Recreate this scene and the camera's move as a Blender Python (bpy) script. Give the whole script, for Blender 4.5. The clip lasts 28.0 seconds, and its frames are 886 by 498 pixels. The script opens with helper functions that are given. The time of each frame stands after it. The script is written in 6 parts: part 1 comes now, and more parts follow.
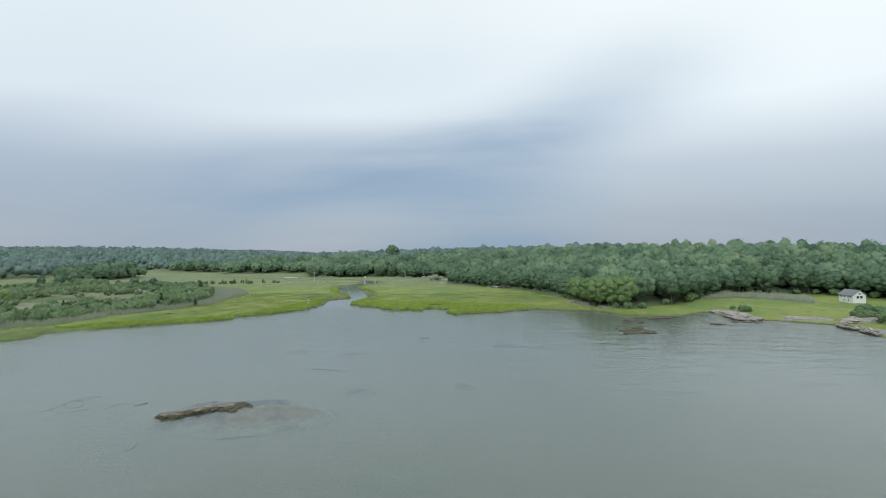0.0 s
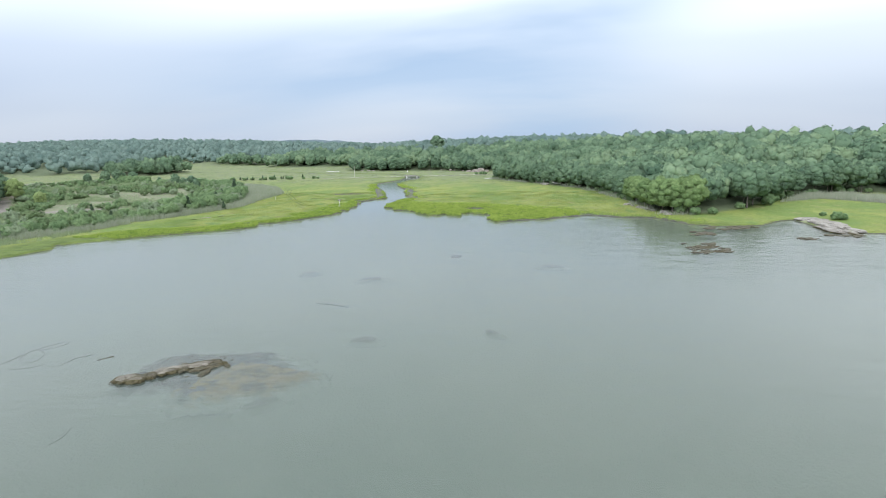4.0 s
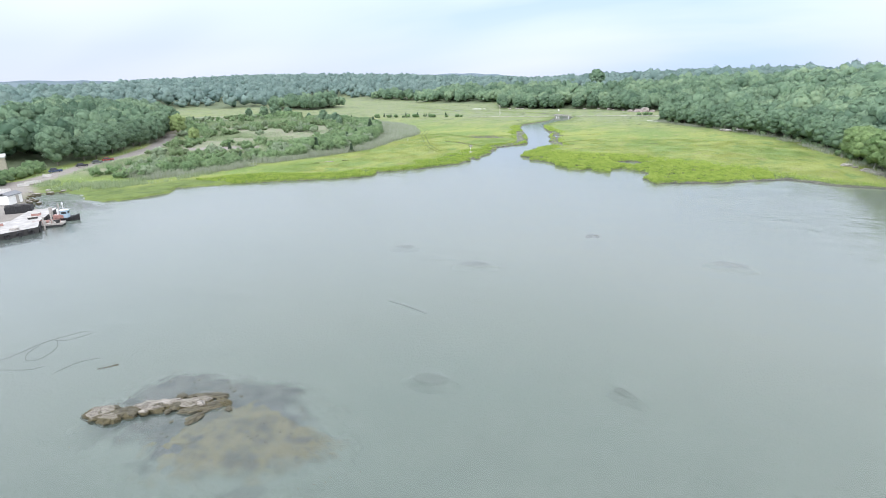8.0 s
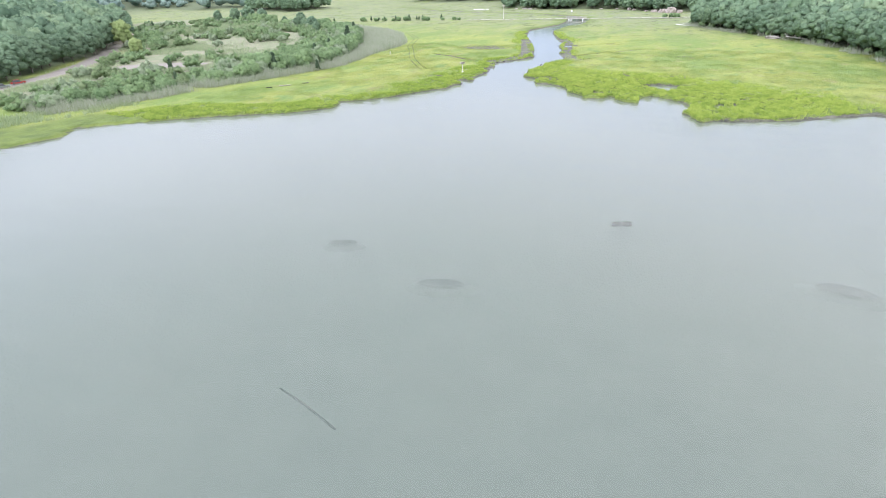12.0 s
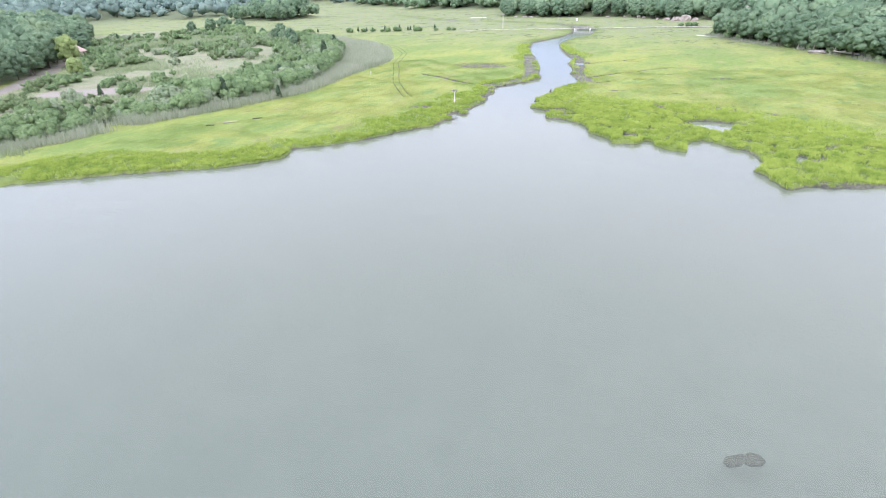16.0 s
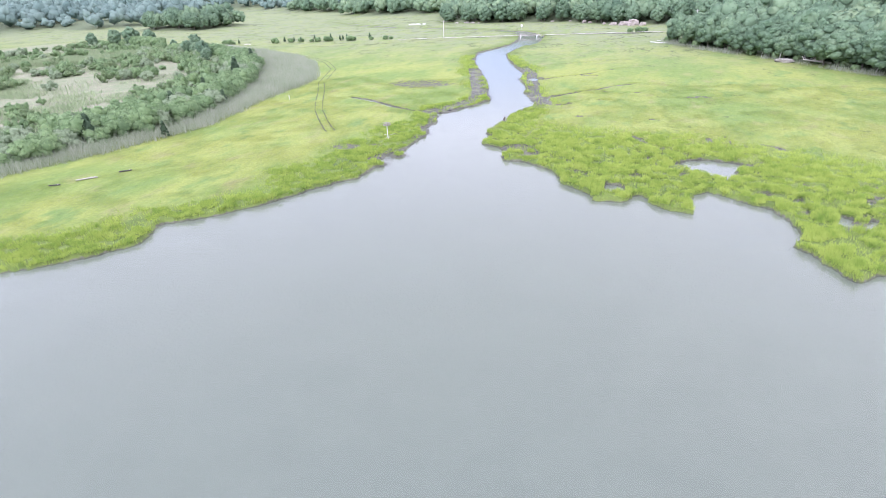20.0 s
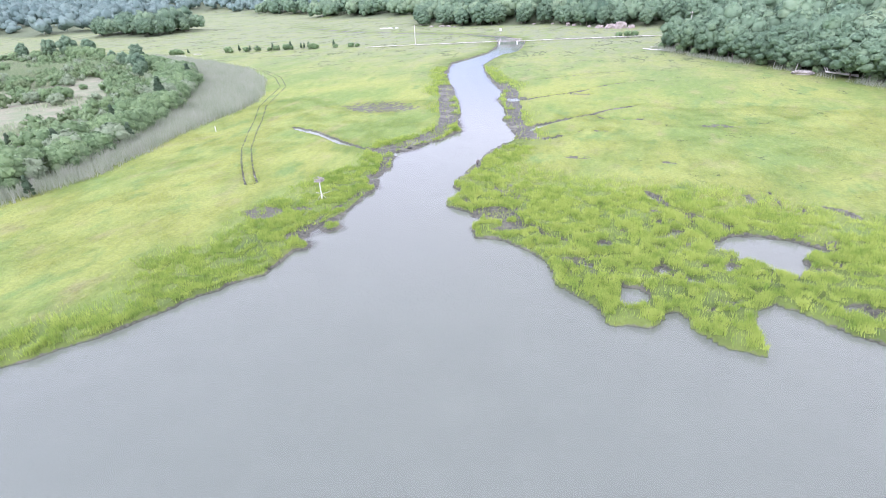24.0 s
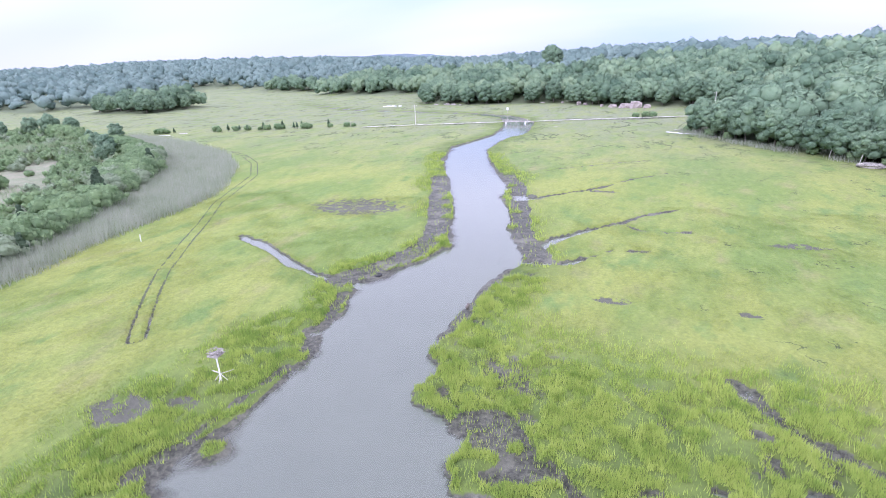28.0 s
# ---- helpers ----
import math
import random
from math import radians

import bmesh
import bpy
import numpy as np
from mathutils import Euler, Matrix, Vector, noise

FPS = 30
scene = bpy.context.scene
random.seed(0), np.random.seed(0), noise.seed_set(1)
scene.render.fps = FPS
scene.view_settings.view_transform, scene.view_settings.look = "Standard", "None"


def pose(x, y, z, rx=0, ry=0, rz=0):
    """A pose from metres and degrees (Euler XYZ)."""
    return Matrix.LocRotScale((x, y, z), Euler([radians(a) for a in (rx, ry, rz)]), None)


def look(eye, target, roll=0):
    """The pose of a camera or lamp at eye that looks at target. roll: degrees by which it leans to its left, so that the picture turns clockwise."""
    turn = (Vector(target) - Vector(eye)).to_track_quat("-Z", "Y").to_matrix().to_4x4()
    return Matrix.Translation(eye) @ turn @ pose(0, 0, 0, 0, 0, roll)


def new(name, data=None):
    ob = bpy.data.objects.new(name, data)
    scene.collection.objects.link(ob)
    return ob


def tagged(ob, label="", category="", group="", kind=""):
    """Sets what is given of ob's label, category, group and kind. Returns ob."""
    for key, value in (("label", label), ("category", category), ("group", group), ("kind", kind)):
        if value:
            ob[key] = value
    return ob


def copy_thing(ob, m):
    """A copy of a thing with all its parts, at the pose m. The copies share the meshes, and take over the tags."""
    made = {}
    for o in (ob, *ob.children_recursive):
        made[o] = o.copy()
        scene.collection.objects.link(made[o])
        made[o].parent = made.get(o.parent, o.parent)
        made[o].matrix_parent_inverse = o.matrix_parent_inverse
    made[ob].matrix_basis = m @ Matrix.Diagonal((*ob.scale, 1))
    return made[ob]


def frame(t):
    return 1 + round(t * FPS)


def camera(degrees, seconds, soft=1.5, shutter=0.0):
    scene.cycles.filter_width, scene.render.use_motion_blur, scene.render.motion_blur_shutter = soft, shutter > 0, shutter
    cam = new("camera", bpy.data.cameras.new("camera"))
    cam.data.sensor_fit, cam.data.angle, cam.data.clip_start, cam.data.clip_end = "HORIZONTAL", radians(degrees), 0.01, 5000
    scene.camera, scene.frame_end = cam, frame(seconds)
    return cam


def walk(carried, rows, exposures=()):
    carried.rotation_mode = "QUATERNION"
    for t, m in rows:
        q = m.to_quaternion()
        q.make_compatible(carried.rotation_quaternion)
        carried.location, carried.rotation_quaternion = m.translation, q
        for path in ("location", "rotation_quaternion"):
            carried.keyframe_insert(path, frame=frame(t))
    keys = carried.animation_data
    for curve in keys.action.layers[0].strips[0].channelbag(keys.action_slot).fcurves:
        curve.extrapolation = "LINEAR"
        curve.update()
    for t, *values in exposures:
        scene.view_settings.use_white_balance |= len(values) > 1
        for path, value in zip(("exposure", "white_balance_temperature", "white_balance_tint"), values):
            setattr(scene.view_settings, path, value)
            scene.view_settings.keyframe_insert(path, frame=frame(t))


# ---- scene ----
cam = camera(79.0, 28.0, 0.9)
PATH = [
    (0, pose(0.89, -19.90, 22.06, 90.60, 0.52, 3.38)),
    (0.5, pose(1.16, -17.85, 22.87, 86.72, 0.63, 3.23)),
    (1, pose(1.42, -15.60, 23.62, 84.33, 0.73, 3.06)),
    (1.5, pose(1.70, -13.17, 24.27, 80.37, 0.81, 2.98)),
    (2, pose(2.00, -10.56, 24.79, 78.87, 0.88, 2.83)),
    (2.5, pose(2.31, -7.77, 25.18, 78.87, 0.94, 3.21)),
    (3, pose(2.60, -4.85, 25.50, 78.85, 1.00, 6.38)),
    (3.5, pose(2.88, -1.87, 25.76, 78.81, 1.06, 7.23)),
    (4.5, pose(3.65, 4.14, 26.15, 78.91, 1.22, 10.49)),
    (5.5, pose(4.22, 10.49, 26.52, 79.00, 1.31, 13.76)),
    (6, pose(4.16, 13.94, 26.67, 79.04, 1.30, 18.57)),
    (6.5, pose(3.93, 17.53, 26.78, 79.14, 1.27, 23.82)),
    (7, pose(3.53, 21.21, 26.87, 76.19, 1.21, 24.54)),
    (7.5, pose(2.96, 24.95, 26.93, 72.50, 1.17, 24.73)),
    (8, pose(2.25, 28.76, 27.00, 72.52, 1.16, 24.84)),
    (8.5, pose(1.39, 32.63, 27.05, 68.21, 1.15, 24.92)),
    (9, pose(0.38, 36.55, 27.10, 59.37, 1.10, 24.94)),
    (9.5, pose(-0.94, 40.50, 27.14, 59.43, 1.14, 24.80)),
    (10, pose(-2.62, 44.47, 27.18, 59.50, 1.21, 24.66)),
    (10.5, pose(-3.88, 48.54, 27.22, 59.58, 1.27, 24.73)),
    (11, pose(-4.79, 52.71, 27.25, 59.66, 1.34, 24.81)),
    (11.5, pose(-5.56, 56.93, 27.26, 62.83, 1.44, 25.03)),
    (12, pose(-6.44, 61.16, 27.26, 62.88, 1.49, 25.23)),
    (12.5, pose(-7.61, 65.35, 27.22, 62.96, 1.54, 25.30)),
    (13.5, pose(-10.65, 74.01, 27.02, 63.12, 1.62, 25.29)),
    (14.5, pose(-13.97, 82.50, 27.05, 63.28, 1.68, 25.29)),
    (15, pose(-15.64, 86.45, 27.16, 63.25, 1.71, 25.15)),
    (15.5, pose(-17.34, 90.29, 27.30, 63.30, 1.74, 25.09)),
    (16, pose(-18.93, 94.02, 27.45, 63.36, 1.78, 25.02)),
    (16.5, pose(-20.35, 97.66, 27.52, 63.36, 1.82, 24.71)),
    (17, pose(-21.66, 101.22, 27.53, 63.43, 1.86, 23.95)),
    (17.5, pose(-22.89, 104.71, 27.50, 63.46, 1.92, 22.43)),
    (18, pose(-24.06, 108.12, 27.47, 63.49, 1.98, 20.70)),
    (18.5, pose(-25.20, 111.48, 27.48, 63.51, 2.03, 19.96)),
    (19, pose(-26.31, 114.81, 27.53, 63.53, 2.07, 19.23)),
    (19.5, pose(-27.34, 118.15, 27.64, 63.50, 2.09, 19.22)),
    (20, pose(-28.27, 121.54, 27.77, 63.46, 2.11, 19.20)),
    (20.5, pose(-29.08, 124.98, 27.90, 63.44, 2.12, 18.43)),
    (21, pose(-29.82, 128.49, 28.01, 63.42, 2.15, 17.65)),
    (21.5, pose(-30.54, 132.06, 28.11, 63.38, 2.20, 17.54)),
    (22.5, pose(-31.80, 139.43, 28.32, 63.35, 2.37, 17.46)),
    (23.5, pose(-32.88, 146.93, 28.45, 63.32, 2.50, 17.39)),
    (24, pose(-33.42, 150.69, 28.46, 63.29, 2.51, 17.28)),
    (24.5, pose(-33.94, 154.46, 28.45, 70.31, 2.63, 17.22)),
    (25, pose(-34.44, 158.23, 28.42, 70.29, 2.61, 17.15)),
    (25.5, pose(-34.94, 162.01, 28.39, 70.39, 2.57, 17.21)),
    (26, pose(-35.45, 165.80, 28.36, 70.43, 2.55, 18.51)),
    (26.5, pose(-36.03, 169.59, 28.32, 70.53, 2.53, 18.56)),
    (27, pose(-36.71, 173.38, 28.27, 70.49, 2.51, 18.58)),
    (27.5, pose(-37.55, 177.13, 28.23, 70.52, 2.48, 18.56)),
    (28, pose(-38.57, 180.86, 28.19, 70.45, 2.41, 18.47)),
]
EXPOSURES = [(0, -0.62, 5950, 3), (1, -0.44, 5950, 3), (2, -0.02, 5980, 5), (3, 0.03, 5980, 6), (6, 0.02, 5900, 9), (8, 0.43, 5880, 12),
             (12, 0.64, 5920, 17), (17, 0.72, 5780, 21), (21, 0.77, 5670, 26), (24, 0.80, 5600, 29), (24.6, 0.62, 5550, 30), (28, 0.59, 5430, 33)]
walk(cam, PATH, EXPOSURES)


# ---- small tools ----
def link(nt, a, b):
    nt.links.new(a, b)


def node(nt, kind, **props):
    n = nt.nodes.new(kind)
    for key, value in props.items():
        if key in n.inputs:
            n.inputs[key].default_value = value
    return n


def math_node(nt, op, a, b=None):
    n = nt.nodes.new("ShaderNodeMath")
    n.operation = op
    for i, v in enumerate((a, b)):
        if v is None:
            continue
        if isinstance(v, (int, float)):
            n.inputs[i].default_value = v
        else:
            link(nt, v, n.inputs[i])
    return n.outputs[0]


def ramp(nt, fac, stops):
    n = nt.nodes.new("ShaderNodeValToRGB")
    e = n.color_ramp.elements
    while len(e) < len(stops):
        e.new(0.5)
    for el, (p, c) in zip(e, stops):
        el.position = p
        el.color = (*c, 1)
    link(nt, fac, n.inputs[0])
    return n.outputs[0]


def mix(nt, fac, a, b, mode="MIX"):
    n = nt.nodes.new("ShaderNodeMix")
    n.data_type, n.blend_type = "RGBA", mode
    for sock, v in ((n.inputs[0], fac), (n.inputs[6], a), (n.inputs[7], b)):
        if isinstance(v, (int, float)):
            sock.default_value = v
        elif isinstance(v, tuple):
            sock.default_value = (*v, 1)
        else:
            link(nt, v, sock)
    return n.outputs[2]


def noise_tex(nt, vec, scale, detail=4, rough=0.55):
    n = node(nt, "ShaderNodeTexNoise", Scale=scale, Detail=detail, Roughness=rough)
    if vec is not None:
        link(nt, vec, n.inputs["Vector"])
    return n.outputs["Fac"]


def coords(nt, scale=None, kind="Object"):
    tc = nt.nodes.new("ShaderNodeTexCoord")
    if scale is None:
        return tc.outputs[kind]
    mp = nt.nodes.new("ShaderNodeMapping")
    mp.inputs["Scale"].default_value = scale
    link(nt, tc.outputs[kind], mp.inputs[0])
    return mp.outputs[0]


def world_pos(nt):
    return nt.nodes.new("ShaderNodeNewGeometry").outputs["Position"]


def material(name):
    m = bpy.data.materials.new(name)
    m.use_nodes = True
    nt = m.node_tree
    return m, nt, nt.nodes["Principled BSDF"]


def bump(nt, height, strength, dist, bsdf):
    b = node(nt, "ShaderNodeBump", Strength=strength, Distance=dist)
    link(nt, height, b.inputs["Height"])
    link(nt, b.outputs[0], bsdf.inputs["Normal"])


def plain(name, col, col2, scale=3.0, rough=0.8, metal=0.0, relief=0.3):
    """A surface of two close tones with grain and fine relief."""
    m, nt, bs = material(name)
    co = coords(nt)
    f = noise_tex(nt, co, scale, 6)
    g = noise_tex(nt, co, scale * 7, 3)
    c = mix(nt, ramp_fac(nt, f, 0.35, 0.65), col, col2)
    c = mix(nt, 0.25, c, mix(nt, g, tuple(v * 0.55 for v in col), tuple(min(1, v * 1.3) for v in col2)))
    link(nt, c, bs.inputs["Base Color"])
    bs.inputs["Roughness"].default_value, bs.inputs["Metallic"].default_value = rough, metal
    bump(nt, g, relief, 0.05, bs)
    return m


def smooth_fac(nt, fac, lo, hi):
    n = nt.nodes.new("ShaderNodeMapRange")
    n.interpolation_type = "SMOOTHSTEP"
    n.inputs[1].default_value, n.inputs[2].default_value = lo, hi
    link(nt, fac, n.inputs[0])
    return n.outputs[0]


def ramp_fac(nt, fac, lo, hi):
    n = nt.nodes.new("ShaderNodeMapRange")
    n.inputs[1].default_value, n.inputs[2].default_value = lo, hi
    link(nt, fac, n.inputs[0])
    return n.outputs[0]


# ---- world: a low layer of rain cloud, brighter overhead ----
world = bpy.data.worlds.new("overcast_sky")
scene.world = world
world.use_nodes = True
nt = world.node_tree
bg = nt.nodes["Background"]
gen = coords(nt, kind="Generated")
sep = nt.nodes.new("ShaderNodeSeparateXYZ")
link(nt, gen, sep.inputs[0])
up = math_node(nt, "MAXIMUM", sep.outputs[2], 0.0)
lift = math_node(nt, "ADD", up, 0.30)
comb = nt.nodes.new("ShaderNodeCombineXYZ")
link(nt, math_node(nt, "DIVIDE", sep.outputs[0], lift), comb.inputs[0])
link(nt, math_node(nt, "DIVIDE", sep.outputs[1], lift), comb.inputs[1])
mp = nt.nodes.new("ShaderNodeMapping")
mp.inputs["Rotation"].default_value = (0, 0, radians(24))
mp.inputs["Scale"].default_value = (0.22, 0.55, 1)
mp.inputs["Location"].default_value = (0.6, 0.35, 0)
link(nt, comb.outputs[0], mp.inputs[0])
cloud = noise_tex(nt, mp.outputs[0], 1.1, 3, 0.42)
fine = noise_tex(nt, mp.outputs[0], 3.2, 4, 0.5)
tone = math_node(nt, "ADD", math_node(nt, "MULTIPLY", cloud, 0.94), math_node(nt, "MULTIPLY", fine, 0.06))
band = ramp(nt, up, [(0.0, (0.665, 0.675, 0.72)), (0.06, (0.665, 0.68, 0.735)), (0.15, (0.80, 0.825, 0.885)), (0.25, (1.22, 1.225, 1.235)), (0.42, (1.34, 1.33, 1.30)), (0.7, (1.42, 1.40, 1.35))])
streak = ramp(nt, tone, [(0.36, (0.78, 0.83, 0.93)), (0.50, (0.96, 0.97, 1.0)), (0.64, (1.14, 1.11, 1.08))])
opening = math_node(nt, "MULTIPLY", ramp_fac(nt, sep.outputs[0], -0.05, 0.5), ramp_fac(nt, up, 0.03, 0.2))
streak = mix(nt, opening, streak, (1.18, 1.155, 1.13))
grey = mix(nt, 1.0, band, streak, "MULTIPLY")
east = math_node(nt, "MAXIMUM", sep.outputs[0], 0.0)
west = math_node(nt, "MAXIMUM", math_node(nt, "MULTIPLY", sep.outputs[0], -1.0), 0.0)
bend = math_node(nt, "SQRT", math_node(nt, "ADD", math_node(nt, "MULTIPLY", sep.outputs[0], sep.outputs[0]), 0.05))
crest = math_node(nt, "ADD", math_node(nt, "MULTIPLY", math_node(nt, "ADD", bend, sep.outputs[0]), 0.33), 0.085)
crest = math_node(nt, "ADD", crest, math_node(nt, "MULTIPLY", math_node(nt, "SUBTRACT", tone, 0.5), 0.35))
reach = math_node(nt, "ADD", math_node(nt, "MULTIPLY", east, 1.0), 1.0)
storm = smooth_fac(nt, math_node(nt, "DIVIDE", math_node(nt, "ABSOLUTE", math_node(nt, "SUBTRACT", up, crest)), reach), 0.13, 0.0)
storm = math_node(nt, "MULTIPLY", storm, smooth_fac(nt, math_node(nt, "ADD", east, math_node(nt, "MULTIPLY", west, 0.6)), 0.62, 0.1))
mass = math_node(nt, "MULTIPLY", smooth_fac(nt, math_node(nt, "ABSOLUTE", math_node(nt, "SUBTRACT", sep.outputs[0], 0.02)), 0.30, 0.0), smooth_fac(nt, up, 0.24, 0.06))
storm = math_node(nt, "SUBTRACT", math_node(nt, "ADD", storm, mass), math_node(nt, "MULTIPLY", storm, mass))
storm = math_node(nt, "MULTIPLY", storm, math_node(nt, "MULTIPLY", ramp_fac(nt, sep.outputs[1], 0.6, 0.9), ramp_fac(nt, fine, 0.1, 0.55)))
storm = math_node(nt, "MULTIPLY", storm, smooth_fac(nt, up, 0.44, 0.16))
grey = mix(nt, math_node(nt, "MULTIPLY", storm, 0.85), grey, (0.41, 0.53, 0.71))
sky = nt.nodes.new("ShaderNodeTexSky")
sky.sky_type, sky.sun_disc = "NISHITA", False
sky.sun_elevation, sky.sun_rotation = radians(38), radians(203)
sky_c = mix(nt, 1.0, sky.outputs[0], (0.1, 0.1, 0.1), "MULTIPLY")
link(nt, mix(nt, 0.88, sky_c, grey), bg.inputs["Color"])
bg.inputs["Strength"].default_value = 1.1

sun_data = bpy.data.lights.new("sun", "SUN")
sun_data.energy, sun_data.angle, sun_data.color = 1.5, radians(25), (1.0, 0.97, 0.92)
sun = new("sun", sun_data)
sun.matrix_world = look((0, 0, 0), (0.30, 0.72, -0.62))


# ---- numbers: noise, outlines, the lie of the land ----
def vnoise(x, y, seed=0):
    xi, yi = np.floor(x).astype(np.int64), np.floor(y).astype(np.int64)
    fx, fy = x - xi, y - yi
    fx, fy = fx * fx * (3 - 2 * fx), fy * fy * (3 - 2 * fy)

    def h(a, b):
        n = (a * 374761393 + b * 668265263 + seed * 982451653) & 0x7FFFFFFF
        n = ((n ^ (n >> 13)) * 1274126177) & 0x7FFFFFFF
        return ((n ^ (n >> 16)) & 0xFFFF) / 65535.0

    top = h(xi, yi) * (1 - fx) + h(xi + 1, yi) * fx
    bot = h(xi, yi + 1) * (1 - fx) + h(xi + 1, yi + 1) * fx
    return top * (1 - fy) + bot * fy


def fbm(x, y, size, seed=0, octaves=3):
    """Noise from -1 to 1 with features of that size in metres."""
    total, amp, norm = 0.0, 1.0, 0.0
    for o in range(octaves):
        total = total + amp * (vnoise(x / size * 2**o + 17.3 * o, y / size * 2**o - 9.1 * o, seed + o) * 2 - 1)
        norm += amp
        amp *= 0.5
    return total / norm


def line_dist(x, y, pts, closed=False):
    best = np.full(x.shape, 1e9)
    n = len(pts)
    for i in range(n if closed else n - 1):
        (ax, ay), (bx, by) = pts[i], pts[(i + 1) % n]
        dx, dy = bx - ax, by - ay
        t = np.clip(((x - ax) * dx + (y - ay) * dy) / (dx * dx + dy * dy + 1e-9), 0, 1)
        best = np.minimum(best, (x - ax - t * dx) ** 2 + (y - ay - t * dy) ** 2)
    return np.sqrt(best)


def inside(x, y, pts):
    """Metres inside (positive) or outside (negative) a closed outline."""
    sign = np.zeros(x.shape, bool)
    for i in range(len(pts)):
        (ax, ay), (bx, by) = pts[i], pts[i - 1]
        if ay == by:
            continue
        sign ^= ((ay > y) != (by > y)) & (x < (bx - ax) * (y - ay) / (by - ay) + ax)
    d = line_dist(x, y, pts, True)
    return np.where(sign, d, -d)


def smooth(v, lo, hi):
    t = np.clip((v - lo) / (hi - lo), 0, 1)
    return t * t * (3 - 2 * t)


WEST_BANK = [(-154.5, 113.5), (-150.6, 116), (-143, 115), (-134, 110.5), (-130, 110), (-124, 115), (-121.5, 124), (-126, 130), (-117, 139), (-110, 144.5), (-101, 151), (-93, 155.5),
             (-88, 160), (-84.5, 165.5), (-87, 170), (-82, 175), (-76, 182), (-72, 190.5), (-69, 194), (-69.3, 201), (-70.6, 206),
             (-68, 210.5), (-68, 222), (-71.8, 226), (-69.5, 232), (-72.4, 240), (-70, 243.5), (-65.5, 251), (-65.3, 259.5),
             (-70.6, 279), (-77.5, 298), (-89.5, 329), (-94, 353), (-87, 381), (-88, 420)]
EAST_BANK = [(-78, 420), (-74, 385), (-79.6, 374), (-80.6, 349), (-74.3, 326), (-63, 300), (-63.2, 291.5), (-56, 268), (-51.2, 252),
             (-53.3, 245), (-55.4, 235), (-56.2, 225), (-54, 223.2), (-55.3, 219), (-54.4, 217), (-48.6, 214.5), (-48.4, 208.5),
             (-44.5, 208), (-41, 205), (-38.6, 202.5), (-37.8, 199.5), (-34, 196.5), (-32.5, 193.2), (-28.4, 193.4), (-27.6, 196),
             (-26.2, 197), (-25, 193.8), (-23, 192), (-20, 191.8), (-19.8, 198.5), (-17.6, 200), (-10.2, 195.5), (-8.2, 187.5),
             (-9.8, 184.5), (-6.2, 177.2), (-2.6, 180), (3, 181.4), (10, 184.5), (16.3, 189)]
EAST_SHORE = [(25, 194.5), (36, 188), (45.5, 187.5), (52.5, 174), (60, 169.5), (73, 172), (80, 180), (87.5, 184), (87, 171), (85.5, 159), (91, 158.5),
              (97, 158), (103, 152), (109, 147), (110, 136), (105, 124), (118, 104), (150, 88), (230, 60), (420, 20), (900, -150)]
WEST_LAND = WEST_BANK + [(-60, 421), (-60, 640), (-400, 3000), (-3000, 3000), (-3000, -300), (-700, -60), (-330, 40), (-214, 82), (-176, 100), (-157.5, 111)]
EAST_LAND = EAST_BANK + EAST_SHORE + [(3000, -700), (3000, 3000), (-400, 3000), (-78, 640)]
UPPER_CREEK = [(-82, 400), (-86, 424), (-93, 441), (-112, 456), (-144, 468), (-195, 486), (-239, 514), (-279, 552)]
SCRUB = [(-160, 128), (-146, 140), (-139, 158), (-136, 176), (-129, 195), (-124, 217), (-126, 230), (-143, 266), (-163, 297), (-178, 312),
         (-208, 331), (-240, 345), (-300, 372), (-380, 395), (-400, 330), (-240, 214), (-208, 169), (-196, 140), (-185, 122), (-172, 118)]
EAST_WOODS = [(-17, 387), (-6, 366), (9, 345), (22, 326), (34, 303), (42, 280), (47.5, 250), (50.5, 217), (51.5, 196), (64, 195), (78, 207),
              (93, 225), (110, 248), (144, 270), (172, 262), (185, 232), (200, 190), (240, 120), (420, 60), (3000, -500), (3000, 3000), (-400, 3000),
              (-346, 690), (-330, 700), (-311, 630), (-200, 610), (-176, 548), (-163, 518), (-120, 512), (-78, 513), (-45, 486), (-10, 481), (6, 462), (12, 436), (0, 408)]
WEST_WOODS = [(-192, 60), (-194.5, 122), (-200.5, 140), (-210, 165), (-243, 214), (-304, 275), (-390, 335), (-530, 430), (-518, 488), (-474, 493), (-452, 513), (-500, 640),
              (-588, 781), (-518, 785), (-416, 702), (-348, 690), (-400, 3000), (-3000, 3000), (-3000, -300), (-600, -40), (-260, 40)]
GROVE = [(-414, 480), (-352, 475), (-334, 512), (-345, 530), (-400, 515), (-425, 500)]
LEDGES = [[(90.5, 182), (89.5, 170), (88.5, 159)], [(101, 158.5), (105, 156.5), (109.5, 155)], [(115, 149), (119.5, 150.5)], [(108, 140), (107, 128)]]
DITCHES = [([(-101.6, 254.6), (-92.8, 250.0), (-84.5, 244.2), (-78.8, 241.2), (-71, 239.6)], 0.95), ([(-54, 254), (-50.5, 258.5), (-47.8, 263.8), (-43, 269.8)], 1.1),
           ([(-43, 269.8), (-38.6, 273.9)], 0.7), ([(-52.5, 252), (-45.7, 252.8), (-43.6, 255.1)], 0.75), ([(-58, 287.2), (-50.3, 293.5), (-43.8, 299.2)], 0.65)]
